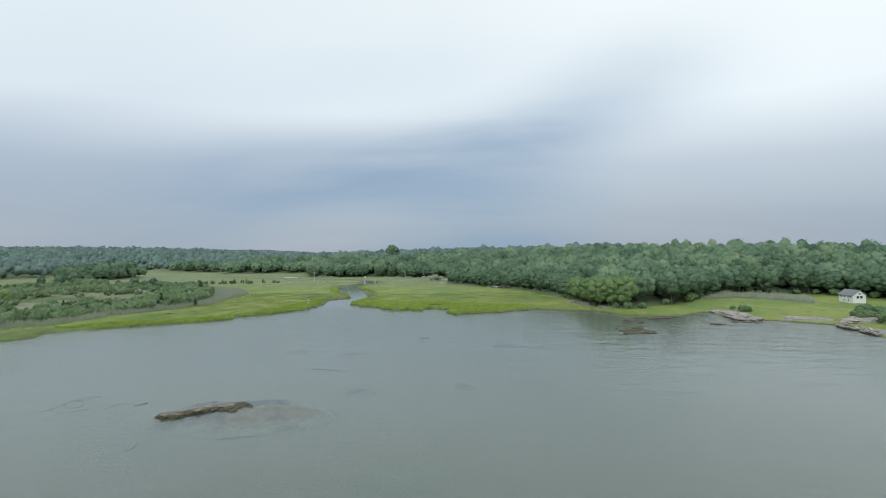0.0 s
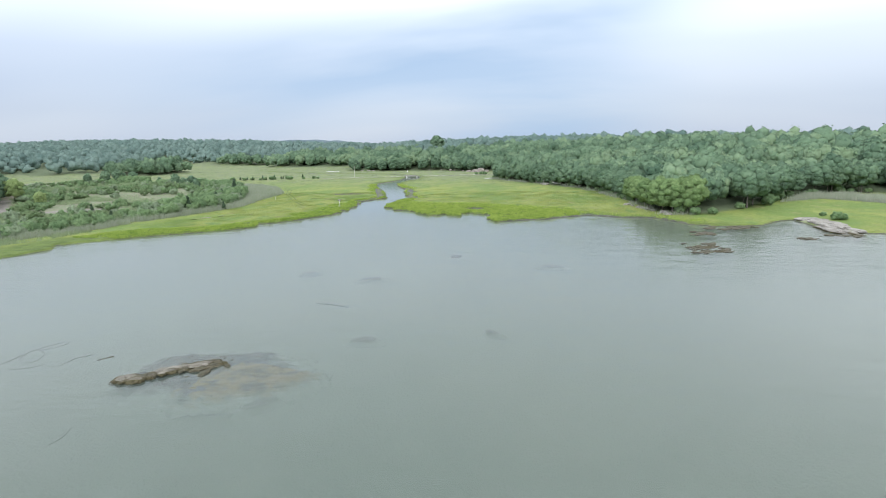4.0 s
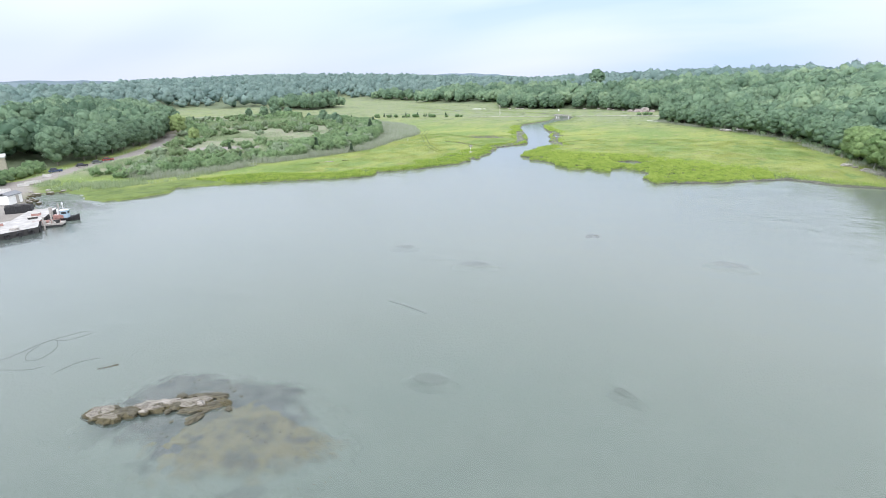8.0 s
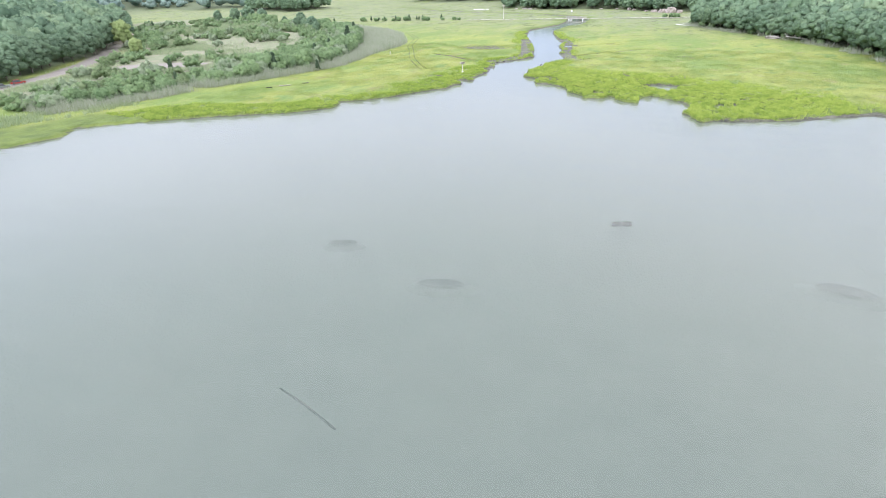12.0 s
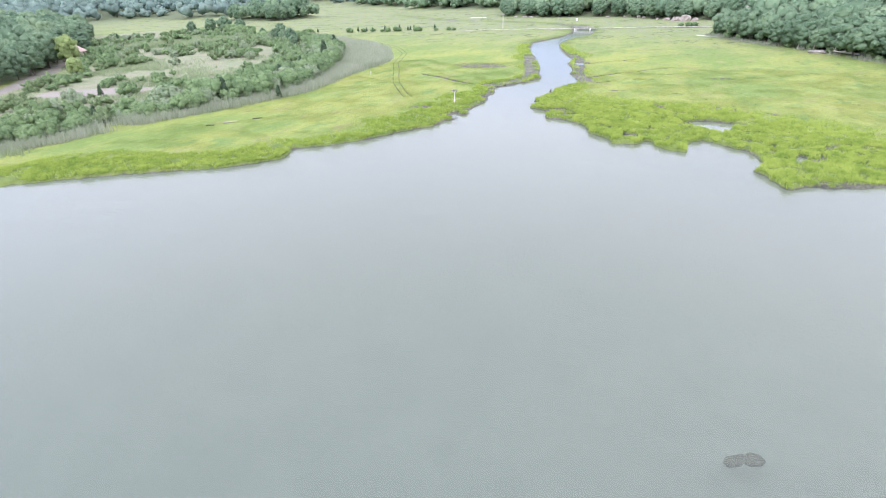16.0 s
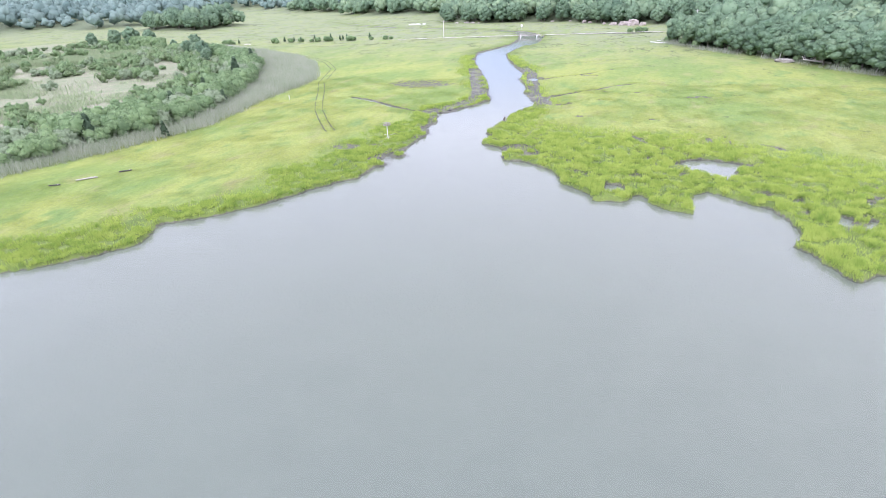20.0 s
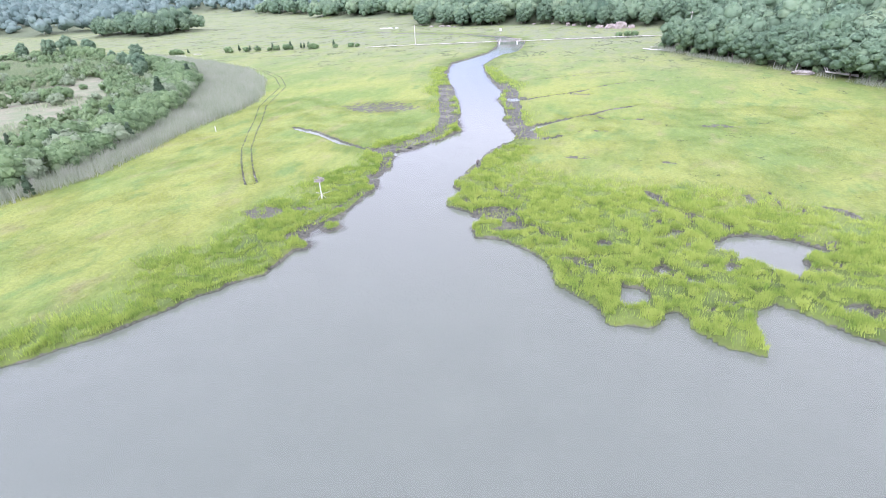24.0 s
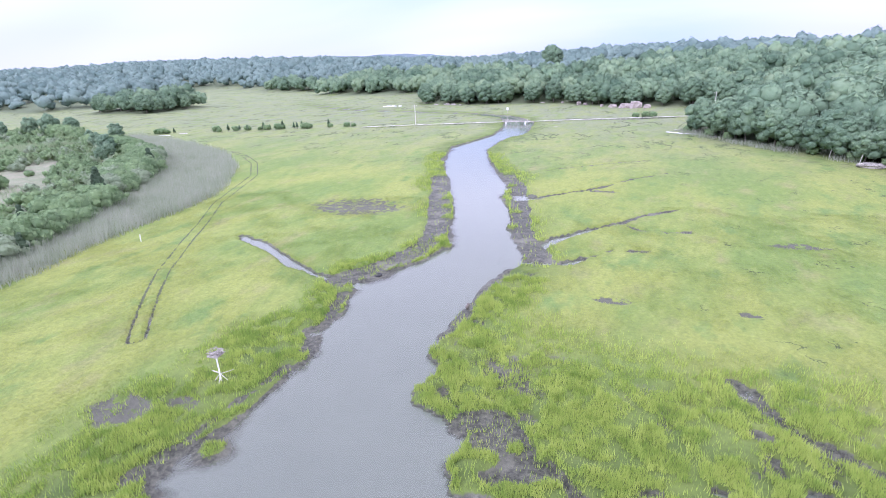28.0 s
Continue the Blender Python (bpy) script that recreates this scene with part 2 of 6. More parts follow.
POOLS = [(-36, 259.8, 2.0, 0.9, 0.2), (-42.2, 296.2, 2.8, 1.1, 0.0), (-30, 270, 2.0, 0.5, 0.1), (-33.3, 208.7, 0.7, 1.0, 0.0), (-8.4, 206.9, 1.3, 0.7, 0.1), (-23.2, 219.4, 1.3, 0.8, -0.5),
         (-42, 211.4, 0.8, 0.7, 0.6), (-40, 209.6, 0.7, 0.6, 0.0), (-41, 207.4, 0.5, 0.5, 0.0), (-22.5, 206, 0.6, 0.4, 0.0), (-27.5, 209.3, 0.6, 0.4, 0.0), (-35.5, 211.5, 0.7, 0.35, 0.3), (-31, 213, 0.6, 0.35, 0.0)]
POOL_SHAPES = [[(-21.8, 211.4), (-19.5, 214.6), (-16.3, 215.6), (-13, 214.9), (-10.6, 213.4), (-9.2, 211.4), (-11.6, 211.6), (-12.8, 210), (-12.6, 208.3), (-14.4, 204.8), (-15.5, 205.4), (-17.6, 208), (-19.6, 209.4), (-21.4, 210)],
               [(-31.5, 200.4), (-29.7, 200.4), (-28.7, 199.4), (-28.8, 197), (-30.4, 195.8), (-31.4, 196.5)], [(-36.5, 203.4), (-35.5, 204.4), (-34, 204.4), (-34.4, 202.8), (-36, 202.5)]]
GULLIES = [([(-28.3, 227), (-26.6, 223.9), (-25.4, 221.4), (-22.2, 218.6), (-19, 216.6)], 0.75), ([(-12.7, 232), (-12.1, 226.7), (-12, 223.8)], 0.55), ([(-15.5, 228.1), (-15.3, 225.1)], 0.5),
           ([(-9.8, 225.2), (-9.8, 222.4)], 0.5), ([(-6.9, 225.4), (-4.8, 224.3), (-4.3, 221.8)], 0.6), ([(-27.8, 220), (-27.2, 219.4)], 0.6), ([(-38.6, 273.9), (-34.9, 279.1), (-29, 283.9), (-25.8, 287.2)], 0.6),
           ([(-38.6, 273.3), (-35.9, 270), (-31.6, 269.6), (-28.2, 270.6)], 0.6), ([(-43.8, 299.2), (-36.8, 309), (-29.3, 316.2)], 0.55), ([(-62.1, 312.2), (-53.3, 320.2), (-39.7, 329.3), (-28.4, 334.4)], 0.45),
           ([(-43.6, 255.1), (-41.4, 257.2), (-38, 261.5)], 0.4), ([(-42.5, 212.5), (-40.5, 210.4), (-36.5, 208.4), (-34.4, 208.6)], 0.55), ([(-37.5, 204), (-34, 205.6), (-30.5, 206.2)], 0.45)]
SHELVES = [([(-74.2, 240.2), (-71.6, 245.2), (-69, 250), (-67.6, 257), (-69.8, 268), (-75.8, 286), (-82, 305)], 2.1), ([(-65.6, 309), (-60.4, 295), (-58, 284), (-55.4, 272), (-53, 262.5), (-49.6, 254.6)], 1.8),
           ([(-55.6, 229), (-55, 235), (-54.2, 243), (-52.9, 249)], 0.8), ([(-71.2, 203), (-70.4, 207), (-69.7, 213), (-68.7, 219)], 0.55), ([(-49.6, 215.6), (-47.2, 216.4), (-45.6, 214.2), (-44, 211.6)], 1.5),
           ([(-47.6, 214), (-46.2, 210.4)], 1.0), ([(-68.6, 222), (-69.8, 229), (-71.6, 236)], 0.5), ([(-2, 180.4), (3, 181.6), (10, 184.8), (16.3, 189.2), (25, 194.6), (36, 188.6), (46, 187.8), (52.5, 175)], 0.5)]
ISLETS = [(-67.6, 207.4, 0.75), (-68.7, 201.2, 0.6), (-48.2, 211.0, 1.15), (-46.9, 211.6, 0.7), (-66.3, 259.5, 0.9), (-64.8, 257.0, 0.8), (-69.4, 272.2, 1.1), (-74.0, 286.0, 1.2), (-71.6, 279.0, 0.9), (-57.2, 278.0, 0.7), (-56.4, 268.5, 0.8), (-62.6, 299.0, 0.9), (-44.9, 213.6, 0.5), (-69.5, 215.2, 0.45)]
FLATS = [(-90, 276, 12, 8), (-79.0, 209.2, 4.0, 2.9), (-74.6, 211.5, 2.4, 1.3), (-39, 241.4, 2.6, 1.0), (-24.6, 241.2, 1.8, 0.7), (-48, 429, 30, 3.5), (-92, 432, 8, 5), (-14, 266, 5, 1.5), (-58, 289, 5, 3)]
TRACK = [(-88.6, 219.7), (-91.5, 223.1), (-95.8, 228.6), (-102, 237.2), (-108.7, 248.8), (-114.5, 259.5), (-122.6, 273.1), (-134, 301), (-146, 317), (-160, 330), (-196, 352)]
ROAD = [(-158, 70), (-168, 98), (-173.5, 117), (-187, 142), (-200, 168), (-219, 197), (-262, 238), (-330, 290)]


def land_depth(x, y):
    d = np.maximum(inside(x, y, WEST_LAND), inside(x, y, EAST_LAND))
    near = smooth(y, 120, 170) * (1 - smooth(x, 30, 60))
    d = d + near * (fbm(x, y, 2.6, 3, 3) * 0.75 + fbm(x, y, 7.0, 8, 2) * 0.5)
    return np.maximum(d, islet(x, y))


def creek_gap(x, y):
    w = 5.5 - 3.8 * smooth(y, 425, 470)
    return line_dist(x, y, UPPER_CREEK) - w + fbm(x, y, 6, 21, 2) * 1.2


def hollow(x, y):
    """Metres to the nearest ditch or salt pan (negative inside)."""
    best = np.full(x.shape, 50.0)
    wob = fbm(x, y, 1.6, 31, 3) * 0.4 + fbm(x, y, 5.0, 35, 2) * 0.5
    for pts, w in DITCHES:
        best = np.minimum(best, line_dist(x, y, pts) - w + wob)
    for px, py, a, b, turn in POOLS:
        c, s = math.cos(turn), math.sin(turn)
        u, v = (x - px) * c + (y - py) * s, -(x - px) * s + (y - py) * c
        best = np.minimum(best, (np.sqrt((u / a) ** 2 + (v / b) ** 2) - 1) * min(a, b) + wob * 0.6)
    for pts in POOL_SHAPES:
        best = np.minimum(best, -inside(x, y, pts) + wob * 0.5)
    return best


def bare_mud(x, y):
    """Metres to the nearest dry gully and to the nearest mud shelf of the creek (negative inside)."""
    wob = fbm(x, y, 1.4, 37, 3) * 0.55 + fbm(x, y, 4.0, 39, 2) * 0.55
    gully, shelf = np.full(x.shape, 50.0), np.full(x.shape, 50.0)
    for pts, w in GULLIES:
        gully = np.minimum(gully, line_dist(x, y, pts) - 0.72 * w + wob)
    for pts, w in SHELVES:
        shelf = np.minimum(shelf, line_dist(x, y, pts) - w + wob * 0.9)
    return gully, shelf


def islet(x, y):
    """Metres inside a tuft of grass that stands alone on the mud."""
    best = np.full(x.shape, -50.0)
    for px, py, r in ISLETS:
        best = np.maximum(best, r + 0.2 - np.hypot(x - px, y - py) + 0.35 * fbm(x, y, 1.0, 9, 2))
    return best


def low_marsh(x, y, d):
    """How far the tall, lush cordgrass of the wet edge holds, 0 to 1."""
    east = smooth(x, -60, -54) * (1 - smooth(y + 0.35 * (x + 55) + 7 * fbm(x, y, 22, 61, 3), 214, 250)) * (1 - smooth(x, 5, 45))
    wide = 7 * (1 - smooth(y, 150, 180)) + 6 * smooth(y, 182, 198) * (1 - smooth(y, 215, 240)) * (x < -56)
    edge = 1 - smooth(d - wide + 5 * fbm(x, y, 12, 62, 3), -0.5, 9.0)
    return np.clip(np.maximum(east, edge) * smooth(d, -0.4, 0.4), 0, 1) * (1 - smooth(x, 60, 75))


def wood_depth(x, y):
    return np.maximum(np.maximum(inside(x, y, EAST_WOODS), inside(x, y, WEST_WOODS)), inside(x, y, GROVE))


def ground(x, y):
    """Height of the ground and the masks of its covers."""
    d = np.minimum(land_depth(x, y), creek_gap(x, y))
    hol = hollow(x, y)
    fine = fbm(x, y, 0.9, 41, 2)
    low = low_marsh(x, y, d)
    tuft = islet(x, y)
    on_tuft = smooth(tuft, -0.1, 0.25)
    gully, shelf = bare_mud(x, y)
    pits = low * (1 - smooth(-np.minimum(gully, shelf), -0.6, -0.1)) * smooth(fbm(x, y, 1.7, 71, 3), 0.17, 0.27) * smooth(d, 0.8, 2.2) * smooth(fbm(x, y, 11, 73, 2), -0.5, 0.0) * (x > -60)
    marsh = 0.50 + 0.08 * fbm(x, y, 9, 51, 3) + 0.05 * fine + 0.26 * low * fbm(x, y, 1.5, 53, 2)
    west = smooth(y, 150, 175) * (1 - smooth(x, -64, -58))
    front = np.maximum((x < -60) * (1 - smooth(y, 188, 203)), smooth(x, -43, -38) * (1 - smooth(x, -8, 0)) * (1 - smooth(y, 215, 230)))
    bench = 0.20 * fbm(x, y, 9.0, 57, 2) + 0.17 * west - 0.11 - 0.02 * smooth(y, 235, 260) - 0.3 * front
    bed = np.maximum(-1.5, bench + 0.13 * np.minimum(d, 0) - 0.10 * smooth(-d, 1.5, 4.0)) + 0.07 * fine
    k = smooth(d, -0.05, 0.22)
    z = bed * (1 - k) + marsh * k
    hk = smooth(-hol, -0.15, 0.15)
    z = z * (1 - hk) + (-0.20 + 0.04 * fine) * hk
    clod = fbm(x, y, 1.1, 43, 3)
    gk = smooth(-gully, -0.2, 0.2) * (1 - on_tuft)
    z = z * (1 - gk) + (0.06 + 0.2 * clod) * gk
    sk = smooth(-shelf, -0.25, 0.25) * smooth(d, -3.2, -1.8) * (1 - on_tuft)
    z = z * (1 - sk) + (0.19 + 0.17 * clod - 0.05 * smooth(-d, 0, 2)) * sk
    z = z - pits * 0.55
    track = line_dist(x, y, TRACK)
    rut = np.abs(track - 0.9)
    rk = (1 - smooth(rut + 0.12 * fine, 0.06, 0.28)) * np.maximum(0.55 + 0.45 * smooth(-fbm(x, y, 9, 81, 2), -0.45, 0.1), 1 - smooth(y, 224, 236)) * smooth(d, 1, 3)
    z = z - (0.12 + 0.42 * (1 - smooth(y, 226, 232))) * rk
    bank = 1 - smooth(d, -0.02, 0.2)
    mud = np.clip(np.maximum.reduce([bank, 1 - smooth(hol, -0.05, 0.18), pits, gk, sk, rk * 0.9 * (1 - smooth(y, 228, 236))]), 0, 1) * (1 - on_tuft * smooth(d, -0.1, 0.2))
    flat = 0.0
    for fx, fy, fa, fb in FLATS:
        rim = np.hypot((x - fx) / fa, (y - fy) / fb)
        flat = np.maximum(flat, 1 - smooth(rim, 0.35, 1.1))
    z = z - 0.30 * flat
    scrub = inside(x, y, SCRUB)
    up = smooth(scrub, -1, 22)
    z = z + up * (1.1 + 0.5 * fbm(x, y, 30, 101, 3))
    w = wood_depth(x, y)
    east = smooth(x, -60, 40) * (1 - smooth(y, 420, 520))
    high = 18.5 - 4.5 * smooth(-x, 60, 260) + 3.5 * smooth(x, -20, 150)
    rise = high * (1 + 0.3 * fbm(x, y, 420, 111, 3)) * (1 - np.exp(-np.maximum(w, 0) / np.where(east > 0.5, 95, 70)))
    far = smooth(np.hypot(x, y), 800, 1800)
    hill = 17 * np.exp(-(((x + 1020) / 380) ** 2) - ((y - 1250) / 330) ** 2)
    z = z + rise + hill + far * (6 + 6 * fbm(x, y, 900, 121, 2)) * smooth(w, 0, 60)
    stony = np.full(x.shape, 99.0)
    for pts in LEDGES:
        stony = np.minimum(stony, line_dist(x, y, pts))
    rocky = (1 - smooth(stony + 1.5 * fbm(x, y, 4, 133, 2), 1.8, 3.2)) * smooth(d, -2.5, 0.2)
    z = z + rocky * (0.35 + 0.5 * fbm(x, y, 5, 131, 3))
    dirt = (1 - smooth(np.hypot(((x + 178) * 0.82 + (y - 194) * 0.57) / 19, (-(x + 178) * 0.57 + (y - 194) * 0.82) / 9) + 0.25 * fbm(x, y, 8, 141, 3), 0.8, 1.0))
    road = 1 - smooth(line_dist(x, y, ROAD) - 0.6 * fbm(x, y, 5, 151, 2), 4.2, 5.2)
    yard = smooth(inside(x, y, [(-129, 99), (-140, 101.5), (-151, 106), (-157.5, 112), (-178, 122), (-196, 92), (-182, 62), (-150, 60), (-130, 68), (-123, 80), (-125, 90)]), -1.0, 1.5)
    z = np.where(yard > 0, z * (1 - yard) + yard * 0.85, z)
    dyke = smooth(line_dist(x, y, [(-160, 388), (-112, 402), (-96, 408)]), 0, 5)
    z = z + (1 - dyke) * 0.35 * smooth(d, 0, 2)
    grass_up = up * (1 - dirt)
    return z, d, dict(mud=mud * (1 - up) * (1 - yard), low=low * (1 - yard), up=grass_up, dirt=np.clip(dirt + road + yard, 0, 1), wood=smooth(w, -2.5, 2), rock=rocky, yard=yard, track=np.clip(track / 5, 0, 1), flat=flat)


def lines(breaks):
    """Grid lines: (from, to, step) stretches, then steps that grow to both ends."""
    mid = np.concatenate([np.arange(a, b, s) for a, b, s in breaks])
    lo, hi, step = [], [], breaks[0][2]
    v = mid[0]
    while v > -2900:
        step *= 1.16
        v -= step
        lo.append(v)
    v, step = mid[-1], breaks[-1][2]
    while v < 2900:
        step *= 1.16
        v += step
        hi.append(v)
    return np.array(lo[::-1] + list(mid) + hi)


def mesh_from(name, verts, faces, mat, smooth_faces=False, lobes=None):
    """A mesh from numpy arrays; faces all have the same number of corners."""
    me = bpy.data.meshes.new(name)
    verts, faces = np.asarray(verts, np.float32), np.asarray(faces, np.int32)
    me.vertices.add(len(verts))
    me.vertices.foreach_set("co", verts.ravel())
    k = faces.shape[1]
    me.loops.add(faces.size)
    me.loops.foreach_set("vertex_index", faces.ravel())
    me.polygons.add(len(faces))
    me.polygons.foreach_set("loop_start", np.arange(0, faces.size, k, dtype=np.int32))
    me.polygons.foreach_set("loop_total", np.full(len(faces), k, np.int32))
    if smooth_faces:
        me.polygons.foreach_set("use_smooth", np.ones(len(faces), bool))
    me.update(calc_edges=True)
    if lobes is not None:
        me.attributes.new("lobe", "FLOAT_VECTOR", "POINT").data.foreach_set("vector", np.asarray(lobes, np.float32).ravel())
    if mat:
        me.materials.append(mat)
    return me


def part(name, bm, mat, parent=None, label=""):
    """Link a bmesh (or a mesh) as one object under a thing or a part."""
    if isinstance(bm, bmesh.types.BMesh):
        me = bpy.data.meshes.new(name)
        bm.to_mesh(me)
        bm.free()
    else:
        me = bm
    if mat and not me.materials:
        me.materials.append(mat)
    ob = new(name, me)
    if parent:
        ob.parent = parent
    if label:
        ob["label"] = label
    return ob


def thing(name, m, label, category, group=""):
    """An empty at the base of a thing."""
    ob = new(name)
    ob.matrix_world = m
    return tagged(ob, label, category, group)


# ---- materials ----
def meadow_colour(nt, pos):
    """Patches of yellow, green and straw, drawn out along the creek."""
    mp = nt.nodes.new("ShaderNodeMapping")
    mp.inputs["Rotation"].default_value = (0, 0, radians(-18))
    mp.inputs["Scale"].default_value = (1.0, 0.55, 1.0)
    link(nt, pos, mp.inputs[0])
    big, mid = noise_tex(nt, mp.outputs[0], 0.045, 4, 0.6), noise_tex(nt, mp.outputs[0], 0.17, 5, 0.62)
    grain = noise_tex(nt, mp.outputs[0], 0.9, 6, 0.72)
    c = mix(nt, ramp_fac(nt, big, 0.40, 0.58), (0.185, 0.275, 0.052), (0.305, 0.35, 0.076))
    c = mix(nt, ramp_fac(nt, mid, 0.56, 0.72), c, (0.30, 0.295, 0.115))
    c = mix(nt, ramp_fac(nt, mid, 0.45, 0.33), c, (0.165, 0.265, 0.06))
    sp = nt.nodes.new("ShaderNodeSeparateXYZ")
    link(nt, pos, sp.inputs[0])
    # dark green lines: shade of small creases and holes, put into the colour
    rift = math_node(nt, "ABSOLUTE", math_node(nt, "SUBTRACT", noise_tex(nt, pos, 0.17, 5, 0.62), 0.5))
    some = ramp_fac(nt, noise_tex(nt, pos, 0.21, 3, 0.6), 0.57, 0.63)
    crease_shade = math_node(nt, "MULTIPLY", math_node(nt, "MULTIPLY", ramp_fac(nt, rift, 0.012, 0.004), some), ramp_fac(nt, sp.outputs[0], -45, -25))
    wide = math_node(nt, "ABSOLUTE", math_node(nt, "SUBTRACT", noise_tex(nt, mp.outputs[0], 0.06, 5, 0.65), 0.5))
    wide = math_node(nt, "MULTIPLY", ramp_fac(nt, wide, 0.016, 0.006), ramp_fac(nt, noise_tex(nt, pos, 0.06, 3, 0.6), 0.47, 0.54))
    crease_shade = math_node(nt, "MAXIMUM", crease_shade, math_node(nt, "MULTIPLY", wide, ramp_fac(nt, sp.outputs[1], 300, 380)))
    inland = math_node(nt, "MULTIPLY", ramp_fac(nt, sp.outputs[1], 300, 420), ramp_fac(nt, mid, 0.3, 0.55))
    c = mix(nt, inland, c, (0.235, 0.265, 0.155))
    c = mix(nt, ramp_fac(nt, grain, 0.50, 0.34), c, mix(nt, 0.28, c, (0.06, 0.11, 0.03)))
    c = mix(nt, ramp_fac(nt, grain, 0.52, 0.68), c, mix(nt, 0.35, c, (0.38, 0.43, 0.13)))
    return mix(nt, crease_shade, c, (0.06, 0.085, 0.03))


def ground_material():
    m, nt, bs = material("marsh_ground")
    pos = world_pos(nt)
    att = node(nt, "ShaderNodeAttribute")
    att.attribute_name = "cover"
    a = nt.nodes.new("ShaderNodeSeparateColor")
    link(nt, att.outputs["Color"], a.inputs[0])
    att2 = node(nt, "ShaderNodeAttribute")
    att2.attribute_name = "cover2"
    b = nt.nodes.new("ShaderNodeSeparateColor")
    link(nt, att2.outputs["Color"], b.inputs[0])
    big = noise_tex(nt, pos, 0.035, 4, 0.6)
    mid = noise_tex(nt, pos, 0.22, 5, 0.6)
    tiny = noise_tex(nt, pos, 2.2, 6, 0.7)
    meadow = meadow_colour(nt, pos)
    lush = mix(nt, ramp_fac(nt, mid, 0.35, 0.65), (0.085, 0.135, 0.026), (0.18, 0.245, 0.048))
    c = mix(nt, a.outputs[1], meadow, lush)
    scrubby = mix(nt, ramp_fac(nt, mid, 0.35, 0.65), (0.22, 0.265, 0.15), (0.325, 0.305, 0.225))
    c = mix(nt, a.outputs[2], c, scrubby)
    c = mix(nt, ramp_fac(nt, tiny, 0.72, 0.3), c, mix(nt, 0.5, c, (0.07, 0.09, 0.02)))
    dirt = mix(nt, mid, (0.215, 0.19, 0.165), (0.32, 0.295, 0.262))
    c = mix(nt, b.outputs[0], c, dirt)
    floor = mix(nt, mid, (0.09, 0.12, 0.06), (0.14, 0.17, 0.09))
    c = mix(nt, b.outputs[1], c, floor)
    stone = mix(nt, mid, (0.22, 0.205, 0.185), (0.37, 0.35, 0.33))
    c = mix(nt, b.outputs[2], c, stone)
    mud = mix(nt, ramp_fac(nt, tiny, 0.40, 0.66), (0.03, 0.032, 0.022), (0.145, 0.143, 0.105))
    mud = mix(nt, ramp_fac(nt, mid, 0.52, 0.66), mud, mix(nt, tiny, (0.105, 0.105, 0.075), (0.215, 0.21, 0.162)))
    sp = nt.nodes.new("ShaderNodeSeparateXYZ")
    link(nt, pos, sp.inputs[0])
    silt = mix(nt, mid, (0.275, 0.295, 0.265), (0.345, 0.36, 0.32))
    mud = mix(nt, ramp_fac(nt, sp.outputs[2], -0.03, -0.14), mud, silt)
    sod = noise_tex(nt, pos, 0.75, 5, 0.65)
    pan = math_node(nt, "MULTIPLY", ramp_fac(nt, att2.outputs["Alpha"], 0.0, 0.5), ramp_fac(nt, math_node(nt, "ADD", sod, math_node(nt, "MULTIPLY", att2.outputs["Alpha"], 0.17)), 0.58, 0.61))
    c = mix(nt, pan, c, mix(nt, tiny, (0.045, 0.047, 0.033), (0.17, 0.17, 0.132)))
    off = math_node(nt, "ABSOLUTE", math_node(nt, "SUBTRACT", att.outputs["Alpha"], 0.18))
    worn = math_node(nt, "SUBTRACT", 0.046, math_node(nt, "ADD", off, math_node(nt, "MULTIPLY", ramp_fac(nt, sod, 0.45, 0.7), 0.05)))
    c = mix(nt, ramp_fac(nt, worn, 0.0, 0.02), c, (0.085, 0.10, 0.05))
    edge = math_node(nt, "ADD", a.outputs[0], math_node(nt, "MULTIPLY", math_node(nt, "SUBTRACT", tiny, 0.5), 0.9))
    edge = ramp_fac(nt, edge, 0.40, 0.58)
    c = mix(nt, edge, c, mud)
    link(nt, c, bs.inputs["Base Color"])
    rough = math_node(nt, "SUBTRACT", 0.9, math_node(nt, "MULTIPLY", edge, 0.3))
    link(nt, rough, bs.inputs["Roughness"])
    bump(nt, tiny, 0.8, 0.35, bs)
    return m


